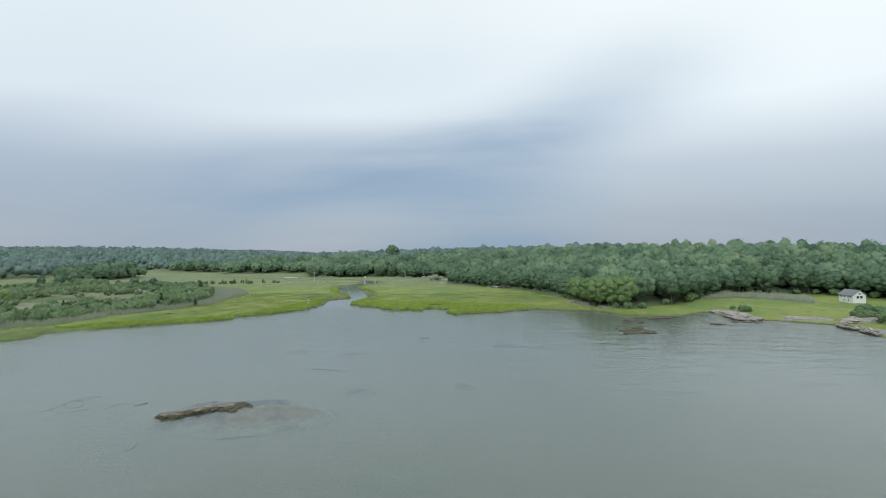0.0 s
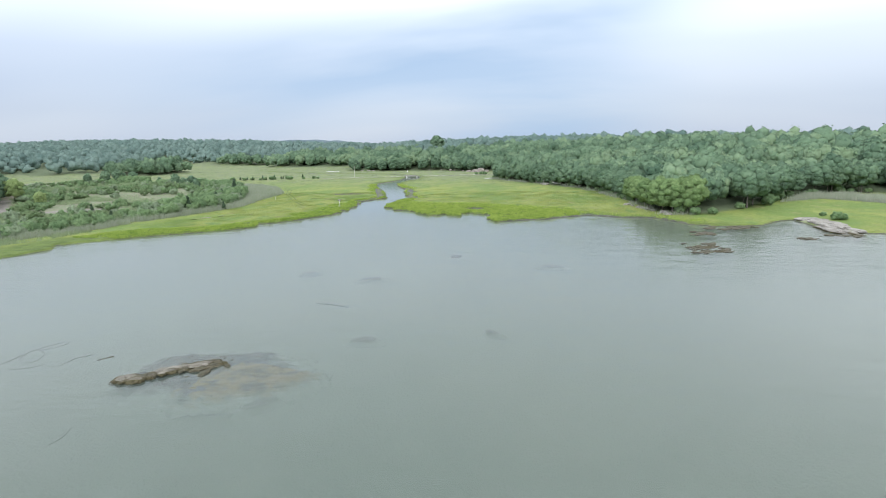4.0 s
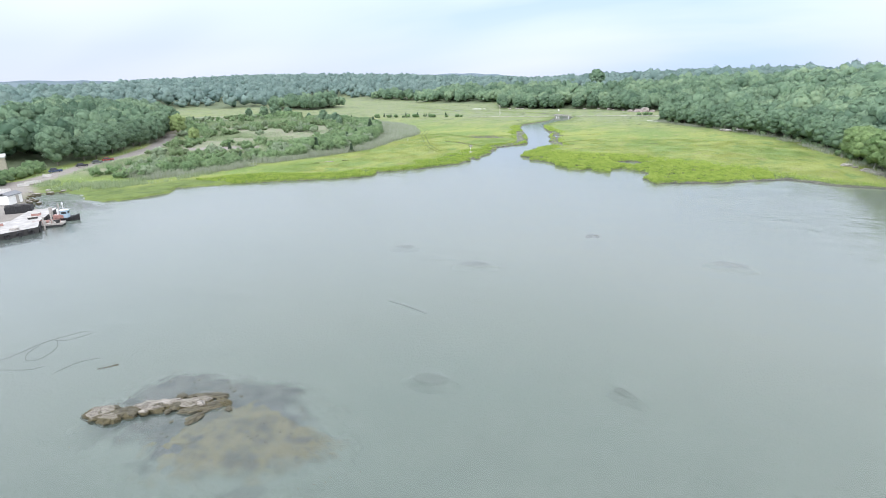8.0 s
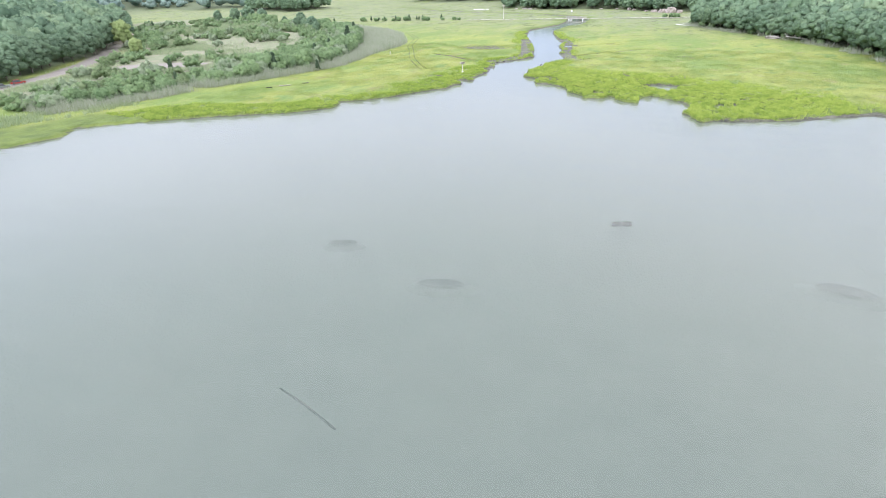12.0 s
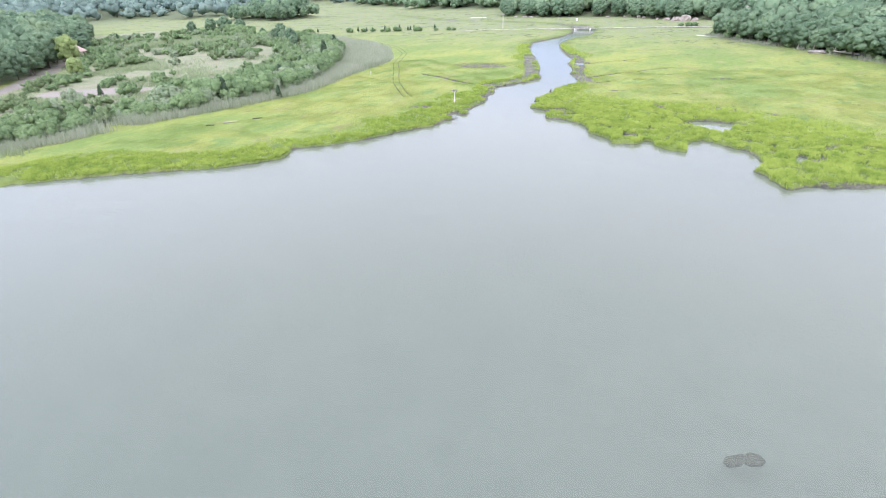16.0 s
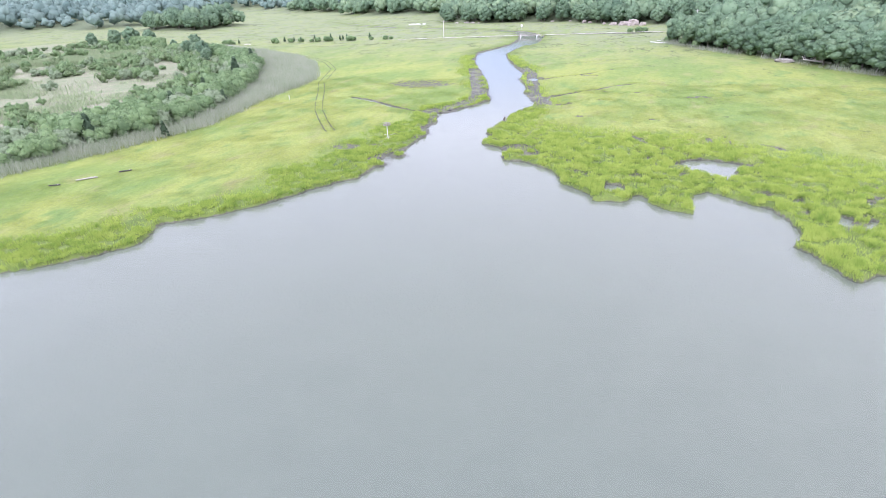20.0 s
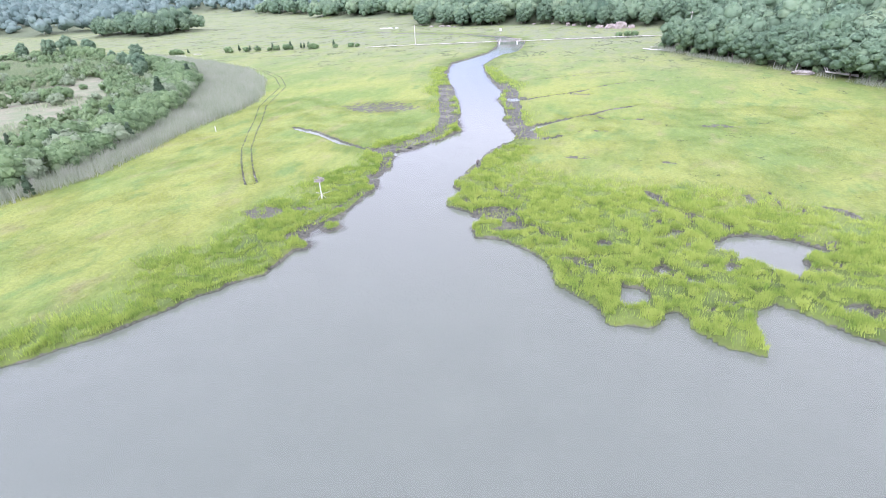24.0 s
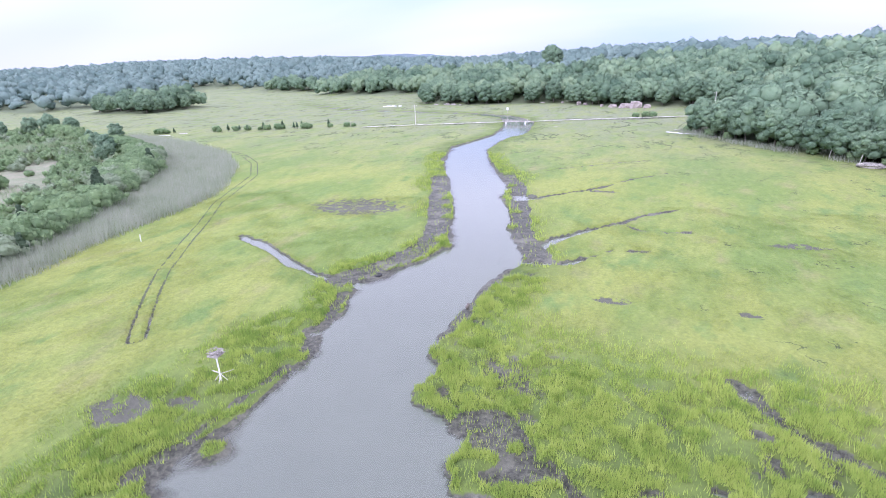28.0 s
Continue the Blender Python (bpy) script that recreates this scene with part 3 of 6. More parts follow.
def water_material():
    m, nt, bs = material("bay_water")
    out = nt.nodes["Material Output"]
    nt.nodes.remove(bs)
    pos = world_pos(nt)
    mp = nt.nodes.new("ShaderNodeMapping")
    mp.inputs["Rotation"].default_value = (0, 0, radians(-25))
    mp.inputs["Scale"].default_value = (0.45, 1.0, 1.0)
    link(nt, pos, mp.inputs[0])
    w1 = noise_tex(nt, mp.outputs[0], 0.9, 5, 0.6)
    w2 = noise_tex(nt, mp.outputs[0], 0.24, 4, 0.55)
    calm = ramp_fac(nt, noise_tex(nt, pos, 0.02, 3), 0.3, 0.7)
    hgt = math_node(nt, "ADD", math_node(nt, "MULTIPLY", w1, math_node(nt, "ADD", math_node(nt, "MULTIPLY", calm, 0.7), 0.3)), math_node(nt, "MULTIPLY", w2, 1.5))
    sp = nt.nodes.new("ShaderNodeSeparateXYZ")
    link(nt, pos, sp.inputs[0])
    hgt = math_node(nt, "MULTIPLY", hgt, math_node(nt, "ADD", ramp_fac(nt, sp.outputs[1], 215, 165), 0.18))
    bn = node(nt, "ShaderNodeBump", Strength=0.34, Distance=0.30)
    link(nt, hgt, bn.inputs["Height"])
    silt = mix(nt, ramp_fac(nt, noise_tex(nt, pos, 0.016, 4), 0.3, 0.7), (0.225, 0.305, 0.275), (0.305, 0.355, 0.31))
    silt = mix(nt, ramp_fac(nt, sp.outputs[1], 70, 210), silt, (0.325, 0.345, 0.28))
    dif = node(nt, "ShaderNodeBsdfDiffuse")
    link(nt, silt, dif.inputs["Color"])
    clear = node(nt, "ShaderNodeBsdfTransparent", Color=(0.86, 0.90, 0.86, 1))
    body = nt.nodes.new("ShaderNodeMixShader")
    body.inputs[0].default_value = 0.77
    link(nt, dif.outputs[0], body.inputs[1])
    link(nt, clear.outputs[0], body.inputs[2])
    gloss = node(nt, "ShaderNodeBsdfGlossy", Roughness=0.09, Color=(1, 1, 1, 1))
    fres = node(nt, "ShaderNodeFresnel", IOR=1.333)
    for n in (gloss, fres, dif):
        link(nt, bn.outputs[0], n.inputs["Normal"])
    top = nt.nodes.new("ShaderNodeMixShader")
    link(nt, fres.outputs[0], top.inputs[0])
    link(nt, body.outputs[0], top.inputs[1])
    link(nt, gloss.outputs[0], top.inputs[2])
    link(nt, top.outputs[0], out.inputs["Surface"])
    return m


def leaf_material(name, dark, light, patch=0.12, tip=None, relief=0.0, glow=0.28, colour=None, rise=0.0, mottle=0.0):
    m, nt, bs = material(name)
    pos = world_pos(nt)
    geo = nt.nodes.new("ShaderNodeNewGeometry")
    obj = nt.nodes.new("ShaderNodeObjectInfo")
    f = noise_tex(nt, pos, patch, 2)
    isl = geo.outputs["Random Per Island"]
    v = math_node(nt, "ADD", math_node(nt, "MULTIPLY", f, 0.55), math_node(nt, "MULTIPLY", isl, 0.3))
    v = math_node(nt, "ADD", v, math_node(nt, "MULTIPLY", obj.outputs["Random"], 0.16))
    if relief:
        tone = node(nt, "ShaderNodeAttribute")
        tone.attribute_name = "tone"
        v = math_node(nt, "ADD", v, tone.outputs["Fac"])
        speck = noise_tex(nt, pos, 2.4, 3, 0.7)
        v = math_node(nt, "ADD", v, math_node(nt, "MULTIPLY", math_node(nt, "SUBTRACT", speck, 0.5), 0.32))
    if mottle:
        v = math_node(nt, "ADD", v, math_node(nt, "MULTIPLY", math_node(nt, "SUBTRACT", noise_tex(nt, pos, 0.75, 3, 0.6), 0.5), mottle))
    c = ramp(nt, v, [(0.25, dark), (0.75, light)] if tip is None else [(0.2, dark), (0.6, light), (0.85, tip)])
    if colour:
        c = mix(nt, ramp_fac(nt, isl, 0.0, 3.0), colour(nt, pos), c)
    link(nt, c, bs.inputs["Base Color"])
    if relief:
        lobe = node(nt, "ShaderNodeAttribute")
        lobe.attribute_name = "lobe"
        turn = nt.nodes.new("ShaderNodeVectorTransform")
        turn.vector_type, turn.convert_from, turn.convert_to = "NORMAL", "OBJECT", "WORLD"
        link(nt, lobe.outputs["Vector"], turn.inputs[0])
        bn = node(nt, "ShaderNodeBump", Strength=0.5, Distance=relief)
        link(nt, noise_tex(nt, pos, 1.7, 4, 0.7), bn.inputs["Height"])
        link(nt, turn.outputs[0], bn.inputs["Normal"])
        link(nt, bn.outputs[0], bs.inputs["Normal"])
    if rise:
        vm = nt.nodes.new("ShaderNodeVectorMath")
        vm.operation = "MULTIPLY_ADD"
        vm.inputs[1].default_value, vm.inputs[2].default_value = (1 - rise,) * 3, (0, 0, rise)
        link(nt, geo.outputs["Normal"], vm.inputs[0])
        nv = nt.nodes.new("ShaderNodeVectorMath")
        nv.operation = "NORMALIZE"
        link(nt, vm.outputs[0], nv.inputs[0])
        link(nt, nv.outputs[0], bs.inputs["Normal"])
    bs.inputs["Roughness"].default_value = 0.75
    bs.inputs["Specular IOR Level"].default_value = 0.25
    trans = node(nt, "ShaderNodeBsdfTranslucent")
    link(nt, c, trans.inputs["Color"])
    mx = nt.nodes.new("ShaderNodeMixShader")
    mx.inputs[0].default_value = glow
    link(nt, bs.outputs[0], mx.inputs[1])
    link(nt, trans.outputs[0], mx.inputs[2])
    link(nt, mx.outputs[0], nt.nodes["Material Output"].inputs["Surface"])
    return m


M_GROUND = ground_material()
M_WATER = water_material()
M_OAK = leaf_material("oak_leaves", (0.135, 0.225, 0.145), (0.275, 0.395, 0.25), 0.10, (0.36, 0.475, 0.29), relief=0.25, glow=0.4)
# far canopy: distance haze is put into the paler, bluer leaf colour
M_FAR = leaf_material("haze_tinted_leaves", (0.20, 0.295, 0.265), (0.315, 0.42, 0.37), 0.07, relief=0.25, glow=0.4)
M_LIGHT = leaf_material("light_oak_leaves", (0.19, 0.30, 0.12), (0.37, 0.49, 0.215), 0.12, relief=0.25, glow=0.4)
M_BRIGHT = leaf_material("young_leaves", (0.33, 0.43, 0.17), (0.50, 0.60, 0.28), relief=0.2, glow=0.45)
M_SHRUB = leaf_material("shrub_leaves", (0.20, 0.31, 0.155), (0.39, 0.52, 0.27), 0.2, relief=0.2, glow=0.5)
M_SILVER = leaf_material("silvery_shrub_leaves", (0.29, 0.375, 0.235), (0.44, 0.525, 0.35), 0.2, relief=0.2, glow=0.45)
M_CEDAR = leaf_material("cedar_needles", (0.075, 0.125, 0.075), (0.17, 0.25, 0.145), 0.2, relief=0.2)
M_GRASS = leaf_material("cordgrass_blades", (0.15, 0.265, 0.042), (0.35, 0.45, 0.088), 0.28, (0.46, 0.54, 0.13), glow=0.4, rise=0.5, mottle=1.1)
M_MEADOW = leaf_material("salt_meadow_blades", (0.20, 0.29, 0.06), (0.34, 0.40, 0.10), 0.10, glow=0.25, colour=meadow_colour, rise=0.95)
M_REED = leaf_material("reed_stems", (0.29, 0.36, 0.22), (0.47, 0.495, 0.385), 0.3, (0.60, 0.58, 0.51), glow=0.45, rise=0.6)
M_HERB = leaf_material("wild_herb_leaves", (0.20, 0.29, 0.14), (0.38, 0.45, 0.26), 0.12, glow=0.4, rise=0.6)
M_BUSH = leaf_material("weedy_brush_leaves", (0.19, 0.28, 0.13), (0.37, 0.46, 0.25), 0.2, relief=0.2, glow=0.42)
M_BARK = plain("bark", (0.10, 0.085, 0.07), (0.22, 0.195, 0.17), 4, 0.9)


def rock_material(name, dark, light, tide):
    """Cracked stone with weed below the tide line."""
    m, nt, bs = material(name)
    pos = world_pos(nt)
    sp = nt.nodes.new("ShaderNodeSeparateXYZ")
    link(nt, pos, sp.inputs[0])
    f, g = noise_tex(nt, pos, 0.9, 5, 0.6), noise_tex(nt, pos, 5.0, 5, 0.65)
    mp = nt.nodes.new("ShaderNodeMapping")
    mp.inputs["Rotation"].default_value = (0.3, 0.2, 0.6)
    mp.inputs["Scale"].default_value = (0.7, 2.2, 1.6)
    link(nt, pos, mp.inputs[0])
    rift = noise_tex(nt, mp.outputs[0], 1.1, 4, 0.6)
    crack = ramp_fac(nt, math_node(nt, "ABSOLUTE", math_node(nt, "SUBTRACT", rift, 0.5)), 0.002, 0.016)
    c = mix(nt, ramp_fac(nt, f, 0.35, 0.65), dark, light)
    c = mix(nt, ramp_fac(nt, g, 0.46, 0.30), c, tuple(v * 0.55 for v in dark))
    c = mix(nt, crack, tuple(v * 0.3 for v in dark), c)
    wet = ramp_fac(nt, math_node(nt, "ADD", sp.outputs[2], math_node(nt, "MULTIPLY", f, -0.5)), tide + 0.08, tide - 0.08)
    weed = mix(nt, g, (0.03, 0.028, 0.015), (0.14, 0.115, 0.05))
    link(nt, mix(nt, wet, c, weed), bs.inputs["Base Color"])
    bs.inputs["Roughness"].default_value = 0.8
    hgt = math_node(nt, "ADD", math_node(nt, "MULTIPLY", g, 0.5), math_node(nt, "MULTIPLY", crack, 0.5))
    bump(nt, hgt, 0.9, 0.15, bs)
    return m


M_ROCK = rock_material("lichen_granite", (0.17, 0.15, 0.115), (0.36, 0.33, 0.285), 0.12)
M_WEEDROCK = plain("weedy_rock", (0.04, 0.038, 0.024), (0.14, 0.121, 0.074), 2.2, 0.7, relief=0.8)
M_PALEROCK = rock_material("pale_ledge_rock", (0.27, 0.245, 0.215), (0.50, 0.465, 0.42), 0.1)
M_WOODGREY = plain("weathered_timber", (0.30, 0.28, 0.25), (0.50, 0.47, 0.43), 6, 0.85)
M_WHITEPAINT = plain("white_paint", (0.72, 0.72, 0.70), (0.82, 0.82, 0.80), 2, 0.6, relief=0.1)
M_CONCRETE = plain("worn_concrete", (0.29, 0.275, 0.255), (0.50, 0.48, 0.455), 0.7, 0.9)
M_PALECONC = plain("pale_concrete", (0.48, 0.47, 0.44), (0.66, 0.64, 0.61), 1.5, 0.9)
M_TARRED = plain("tarred_timber", (0.025, 0.025, 0.027), (0.07, 0.065, 0.06), 3, 0.8)
M_BLACK = plain("black_rubber", (0.015, 0.015, 0.016), (0.04, 0.04, 0.042), 4, 0.7)

# blue-grey carries the haze of distance in the ridge's own colour
M_RIDGE = plain("haze_blue_ridge", (0.15, 0.20, 0.23), (0.19, 0.245, 0.27), 0.004, 0.95, relief=0.0)

# ---- ground and water ----
gx = lines([(-230, -154, 2.0), (-154, -94, 0.55), (-94, 4, 0.4), (4, 30, 0.9), (30, 120, 1.8)])
gy = lines([(60, 140, 2.0), (140, 174, 0.8), (174, 252, 0.4), (252, 332, 0.75), (332, 450, 1.8)])
GX, GY = np.meshgrid(gx, gy)
GZ, GD, COVER = ground(GX, GY)
idx = np.arange(GX.size).reshape(GX.shape)
quads = np.stack([idx[:-1, :-1], idx[:-1, 1:], idx[1:, 1:], idx[1:, :-1]], -1).reshape(-1, 4)
me = mesh_from("ground", np.stack([GX, GY, GZ], -1).reshape(-1, 3), quads, M_GROUND, True)
for key, (r, g, b, k) in (("cover", ("mud", "low", "up", "track")), ("cover2", ("dirt", "wood", "rock", "flat"))):
    at = me.color_attributes.new(key, "FLOAT_COLOR", "POINT")
    data = np.ones((GX.size, 4), np.float32)
    data[:, 0], data[:, 1], data[:, 2], data[:, 3] = COVER[r].ravel(), COVER[g].ravel(), COVER[b].ravel(), COVER[k].ravel()
    at.data.foreach_set("color", data.ravel())
tagged(new("ground", me), "green salt marsh, mud banks and wooded hills", "ground", kind="structure")

bm = bmesh.new()
bmesh.ops.create_grid(bm, x_segments=8, y_segments=8, size=2950)
tagged(part("water", bm, M_WATER), "calm grey-green bay and creek water", "water", kind="structure")

# the faint ridges far inland, with the haze of distance painted into their blue
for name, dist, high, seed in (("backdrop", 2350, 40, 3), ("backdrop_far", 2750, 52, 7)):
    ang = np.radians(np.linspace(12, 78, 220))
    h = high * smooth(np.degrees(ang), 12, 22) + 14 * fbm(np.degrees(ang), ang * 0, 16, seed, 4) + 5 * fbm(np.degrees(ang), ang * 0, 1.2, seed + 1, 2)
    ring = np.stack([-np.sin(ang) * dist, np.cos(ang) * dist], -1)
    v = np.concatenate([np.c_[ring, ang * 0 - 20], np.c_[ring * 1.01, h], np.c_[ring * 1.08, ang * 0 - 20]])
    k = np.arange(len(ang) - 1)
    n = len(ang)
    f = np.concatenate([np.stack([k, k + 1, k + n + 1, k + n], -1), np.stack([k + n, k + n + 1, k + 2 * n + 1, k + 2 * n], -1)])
    tagged(new(name, mesh_from(name, v, f, M_RIDGE, True)), "wooded ridge far inland, paled blue-green by painted haze", "hills", kind="structure")


# ---- trees, built from leaf clumps ----
rng = np.random.default_rng(5)


def unit(v):
    return v / np.maximum(np.linalg.norm(v, axis=-1, keepdims=True), 1e-6)


def ball(r, centre, radii, seg=6, rings=4):
    """One rough, rounded bough of a crown."""
    v, f = [], []
    for i in range(rings + 1):
        th = math.pi * i / rings
        for k in range(seg):
            ph = 2 * math.pi * (k + 0.5 * (i % 2)) / seg
            q = r.uniform(0.86, 1.12)
            v.append((centre[0] + radii[0] * q * math.sin(th) * math.cos(ph), centre[1] + radii[1] * q * math.sin(th) * math.sin(ph), centre[2] + radii[2] * q * math.cos(th)))
    for i in range(rings):
        for k in range(seg):
            f.append((i * seg + k, (i + 1) * seg + k, (i + 1) * seg + (k + 1) % seg, i * seg + (k + 1) % seg))
    return np.array(v), np.array(f)


def crown_arrays(seed, clumps, per, radii, base, size, spike=0.0, seg=7, rings=4, puff=1.75, core=0.62, bough=(6, 3)):
    """A dark heart, rounded boughs round it and leaves standing out of each bough."""
    r = np.random.default_rng(seed)
    rad = np.array(radii, float)
    mid = np.array([0, 0, base + rad[2]])
    hv, hf = ball(r, mid * np.array([1, 1, 0.96]), rad * (core if not spike else 0.4), seg, rings)
    k = np.arange(clumps)
    h = 1 - 1.86 * (k + 0.5) / clumps + r.uniform(-0.05, 0.05, clumps)
    a = k * 2.39996 + r.uniform(-0.35, 0.35, clumps)
    ring = np.sqrt(np.clip(1 - h * h, 0.02, 1))
    ring = np.where(h < -0.1, np.maximum(ring, 0.80), ring)
    if spike:
        ring = np.clip(0.52 - 0.5 * h, 0.05, 1)
    out = np.stack([ring * np.cos(a), ring * np.sin(a), h], -1)
    cen = mid + out * rad * r.uniform(0.54, 0.74, (clumps, 1))
    own = rad.mean() * (puff / math.sqrt(clumps)) * r.uniform(0.75, 1.25, clumps)
    if spike:
        own *= 0.6
    verts, faces, lobes, count = [hv], [hf], [unit((hv - mid) / rad)], len(hv)
    for c, o, w in zip(cen, out, own):
        bv, bf = ball(r, (0, 0, 0), (w * 0.76, w * 0.76, w * 0.62), *bough)
        lobes.append(unit(unit(bv) + o * 0.4))
        bv = bv + c
        bv[:, 2] = np.maximum(bv[:, 2], base - 0.1)
        verts.append(bv)
        faces.append(bf + count)
        count += len(bv)
    faces = np.concatenate(faces)
    faces = np.concatenate([faces[:, [0, 1, 2]], faces[:, [0, 2, 3]]])
    pick = np.repeat(k, per)
    n = len(pick)
    way = unit(r.normal(size=(n, 3)) * 0.8 + out[pick] * 0.9 + np.array([0, 0, 0.35]))
    p = cen[pick] + way * own[pick][:, None] * r.uniform(0.70, 0.98, (n, 1)) * np.array([1, 1, 0.82])
    nrm = unit(way + r.normal(size=(n, 3)) * 0.35)
    ta = unit(np.cross(nrm, r.normal(size=(n, 3))))
    tb = np.cross(nrm, ta)
    s = size * r.uniform(0.55, 1.25, (n, 1))
    w = r.uniform(0.6, 1.0, (n, 1))
    q = np.stack([p - ta * s - tb * s * w * 0.6 - nrm * s * 0.3, p + ta * s - tb * s * w * 0.5 - nrm * s * 0.3, p + tb * s * w], 1).reshape(-1, 3)
    q[:, 2] = np.maximum(q[:, 2], base - 0.1)
    soft = unit(way * 0.9 + out[pick] * 0.4 + r.normal(size=(n, 3)) * 0.25)
    verts.append(q)
    lobes.append(np.repeat(soft, 3, axis=0))
    return np.concatenate(verts), np.concatenate([faces, np.arange(len(q)).reshape(-1, 3) + count]), np.concatenate(lobes)


def limb(bm, a, b, r0, r1, seg=6):
    a, b = Vector(a), Vector(b)
    d = b - a
    m = Matrix.Translation((a + b) / 2) @ d.to_track_quat("Z", "Y").to_matrix().to_4x4()
    bmesh.ops.create_cone(bm, cap_ends=True, segments=seg, radius1=r0, radius2=r1, depth=d.length, matrix=m)


def trunk_mesh(seed, height, r0, spread, limbs=5):
    r = random.Random(seed)
    bm = bmesh.new()
    mid = (r.uniform(-0.3, 0.3), r.uniform(-0.3, 0.3), height * 0.45)
    limb(bm, (0, 0, -0.5), mid, r0, r0 * 0.7)
    limb(bm, mid, (mid[0] * 1.5, mid[1] * 1.5, height * 0.8), r0 * 0.7, r0 * 0.25)
    for i in range(limbs):
        ang = 6.283 * (i + r.random() * 0.6) / limbs
        z0 = height * r.uniform(0.35, 0.6)
        limb(bm, (mid[0], mid[1], z0), (mid[0] + math.cos(ang) * spread * 0.7, mid[1] + math.sin(ang) * spread * 0.7, z0 + height * r.uniform(0.15, 0.3)), r0 * 0.38, r0 * 0.1, 5)
    me = bpy.data.meshes.new("trunk")
    bm.to_mesh(me)
    bm.free()
    return me


def make_tree(seed, height, width, clumps, per, mat, label, name="oak_tree", size=0.55, bare=0.18, category="tree", spike=0.0):
    th = thing(name, pose(0, 0, -200), label, category)
    rz = height * (1 - bare) / 2
    q, f, lb = crown_arrays(seed, clumps, per, (width / 2, width / 2, rz), height * bare, size, spike)
    part("crown", mesh_from("crown", q, f, mat, lobes=lb), None, th)
    part("trunk", trunk_mesh(seed, height * 0.85, height * 0.016, width / 2), M_BARK, th)
    return th


def height_at(x, y):
    return float(ground(np.array([float(x)]), np.array([float(y)]))[0][0])


def plant(model, x, y, scale, group, sink=0.1, squash=1.0, label=""):
    turn = random.uniform(0, 360)
    m = Matrix.LocRotScale((x, y, height_at(x, y) - sink), Euler((0, 0, radians(turn))), (scale, scale, scale * squash))
    ob = copy_thing(model, m)
    ob["group"] = group
    if label:
        ob["label"] = label
    return ob


OAKS = [make_tree(s, 14, w, 34, 46, M_OAK, "leafy green oak at the edge of the woods", size=0.42, bare=0.01) for s, w in ((1, 10), (2, 11.5), (3, 9), (4, 10.5))]
TALLS = [make_tree(s, 15, w, 32, 48, M_OAK, "tall oak with a bare trunk at the edge of the woods", size=0.44, bare=0.12) for s, w in ((5, 13), (6, 12))]
LIGHTS = [make_tree(s, 13, w, 34, 46, M_LIGHT, "light green oak on the wooded point", size=0.42, bare=0.01) for s, w in ((8, 10), (9, 11))]
YOUNG = make_tree(7, 8.5, 6.5, 26, 40, M_BRIGHT, "yellow-green young tree on the scrubland", "young_tree", 0.30, 0.06)
SHRUBS = [make_tree(11 + i, 3.4, 5.2, 15, 40, mt, lb, "shrub", 0.23, 0.0, "shrub")
          for i, (mt, lb) in enumerate(((M_SHRUB, "rounded green shrub in rough grass"), (M_SILVER, "pale silvery-leaved shrub in rough grass"), (M_SHRUB, "spreading green shrub in rough grass")))]
CEDARS = [make_tree(21 + i, 5.2, 2.6, 30, 20, M_CEDAR, "dark green cedar standing in rough grass", "cedar_tree", 0.28, 0.0, "tree", spike=0.7) for i in range(2)]
MODELS = [*OAKS, *TALLS, *LIGHTS, YOUNG, *SHRUBS, *CEDARS]


def along(pts, step, jitter, r):
    """Points along a line with a spacing and a sideways scatter."""
    for (ax, ay), (bx, by) in zip(pts, pts[1:]):
        n = max(1, int(math.hypot(bx - ax, by - ay) / step))
        for i in range(n):
            t = (i + r.random()) / n
            yield ax + (bx - ax) * t + r.uniform(-jitter, jitter), ay + (by - ay) * t + r.uniform(-jitter, jitter)


rnd = random.Random(12)
front = []
for edge, step, sc in ((EAST_WOODS[0:10], 4.6, 0.92), (EAST_WOODS[10:17], 7, 1.0), (EAST_WOODS[26:35], 7.5, 0.95), (WEST_WOODS[1:7], 7.5, 0.95)):
    for x, y in along(edge, step, 1.8, rnd):
        if float(wood_depth(np.array([x]), np.array([y]))[0]) > -2.2 and not (x < -180 and y < 135):
            kind = LIGHTS if 38 < x < 82 and y < 238 else TALLS if x > 80 else OAKS + TALLS[:1] if x > -20 and y < 400 else OAKS
            plant(rnd.choice(kind), x, y, sc * rnd.uniform(0.85, 1.3), "trees along the edge of the woods", 0.2, rnd.uniform(0.78, 0.98))
            front.append((x, y))
for x, y in along([(-412, 486), (-380, 486), (-353, 482), (-342, 510)], 4.6, 5, rnd):
    plant(rnd.choice(OAKS), x, y, rnd.uniform(0.8, 1.05), "trees of the marsh grove")


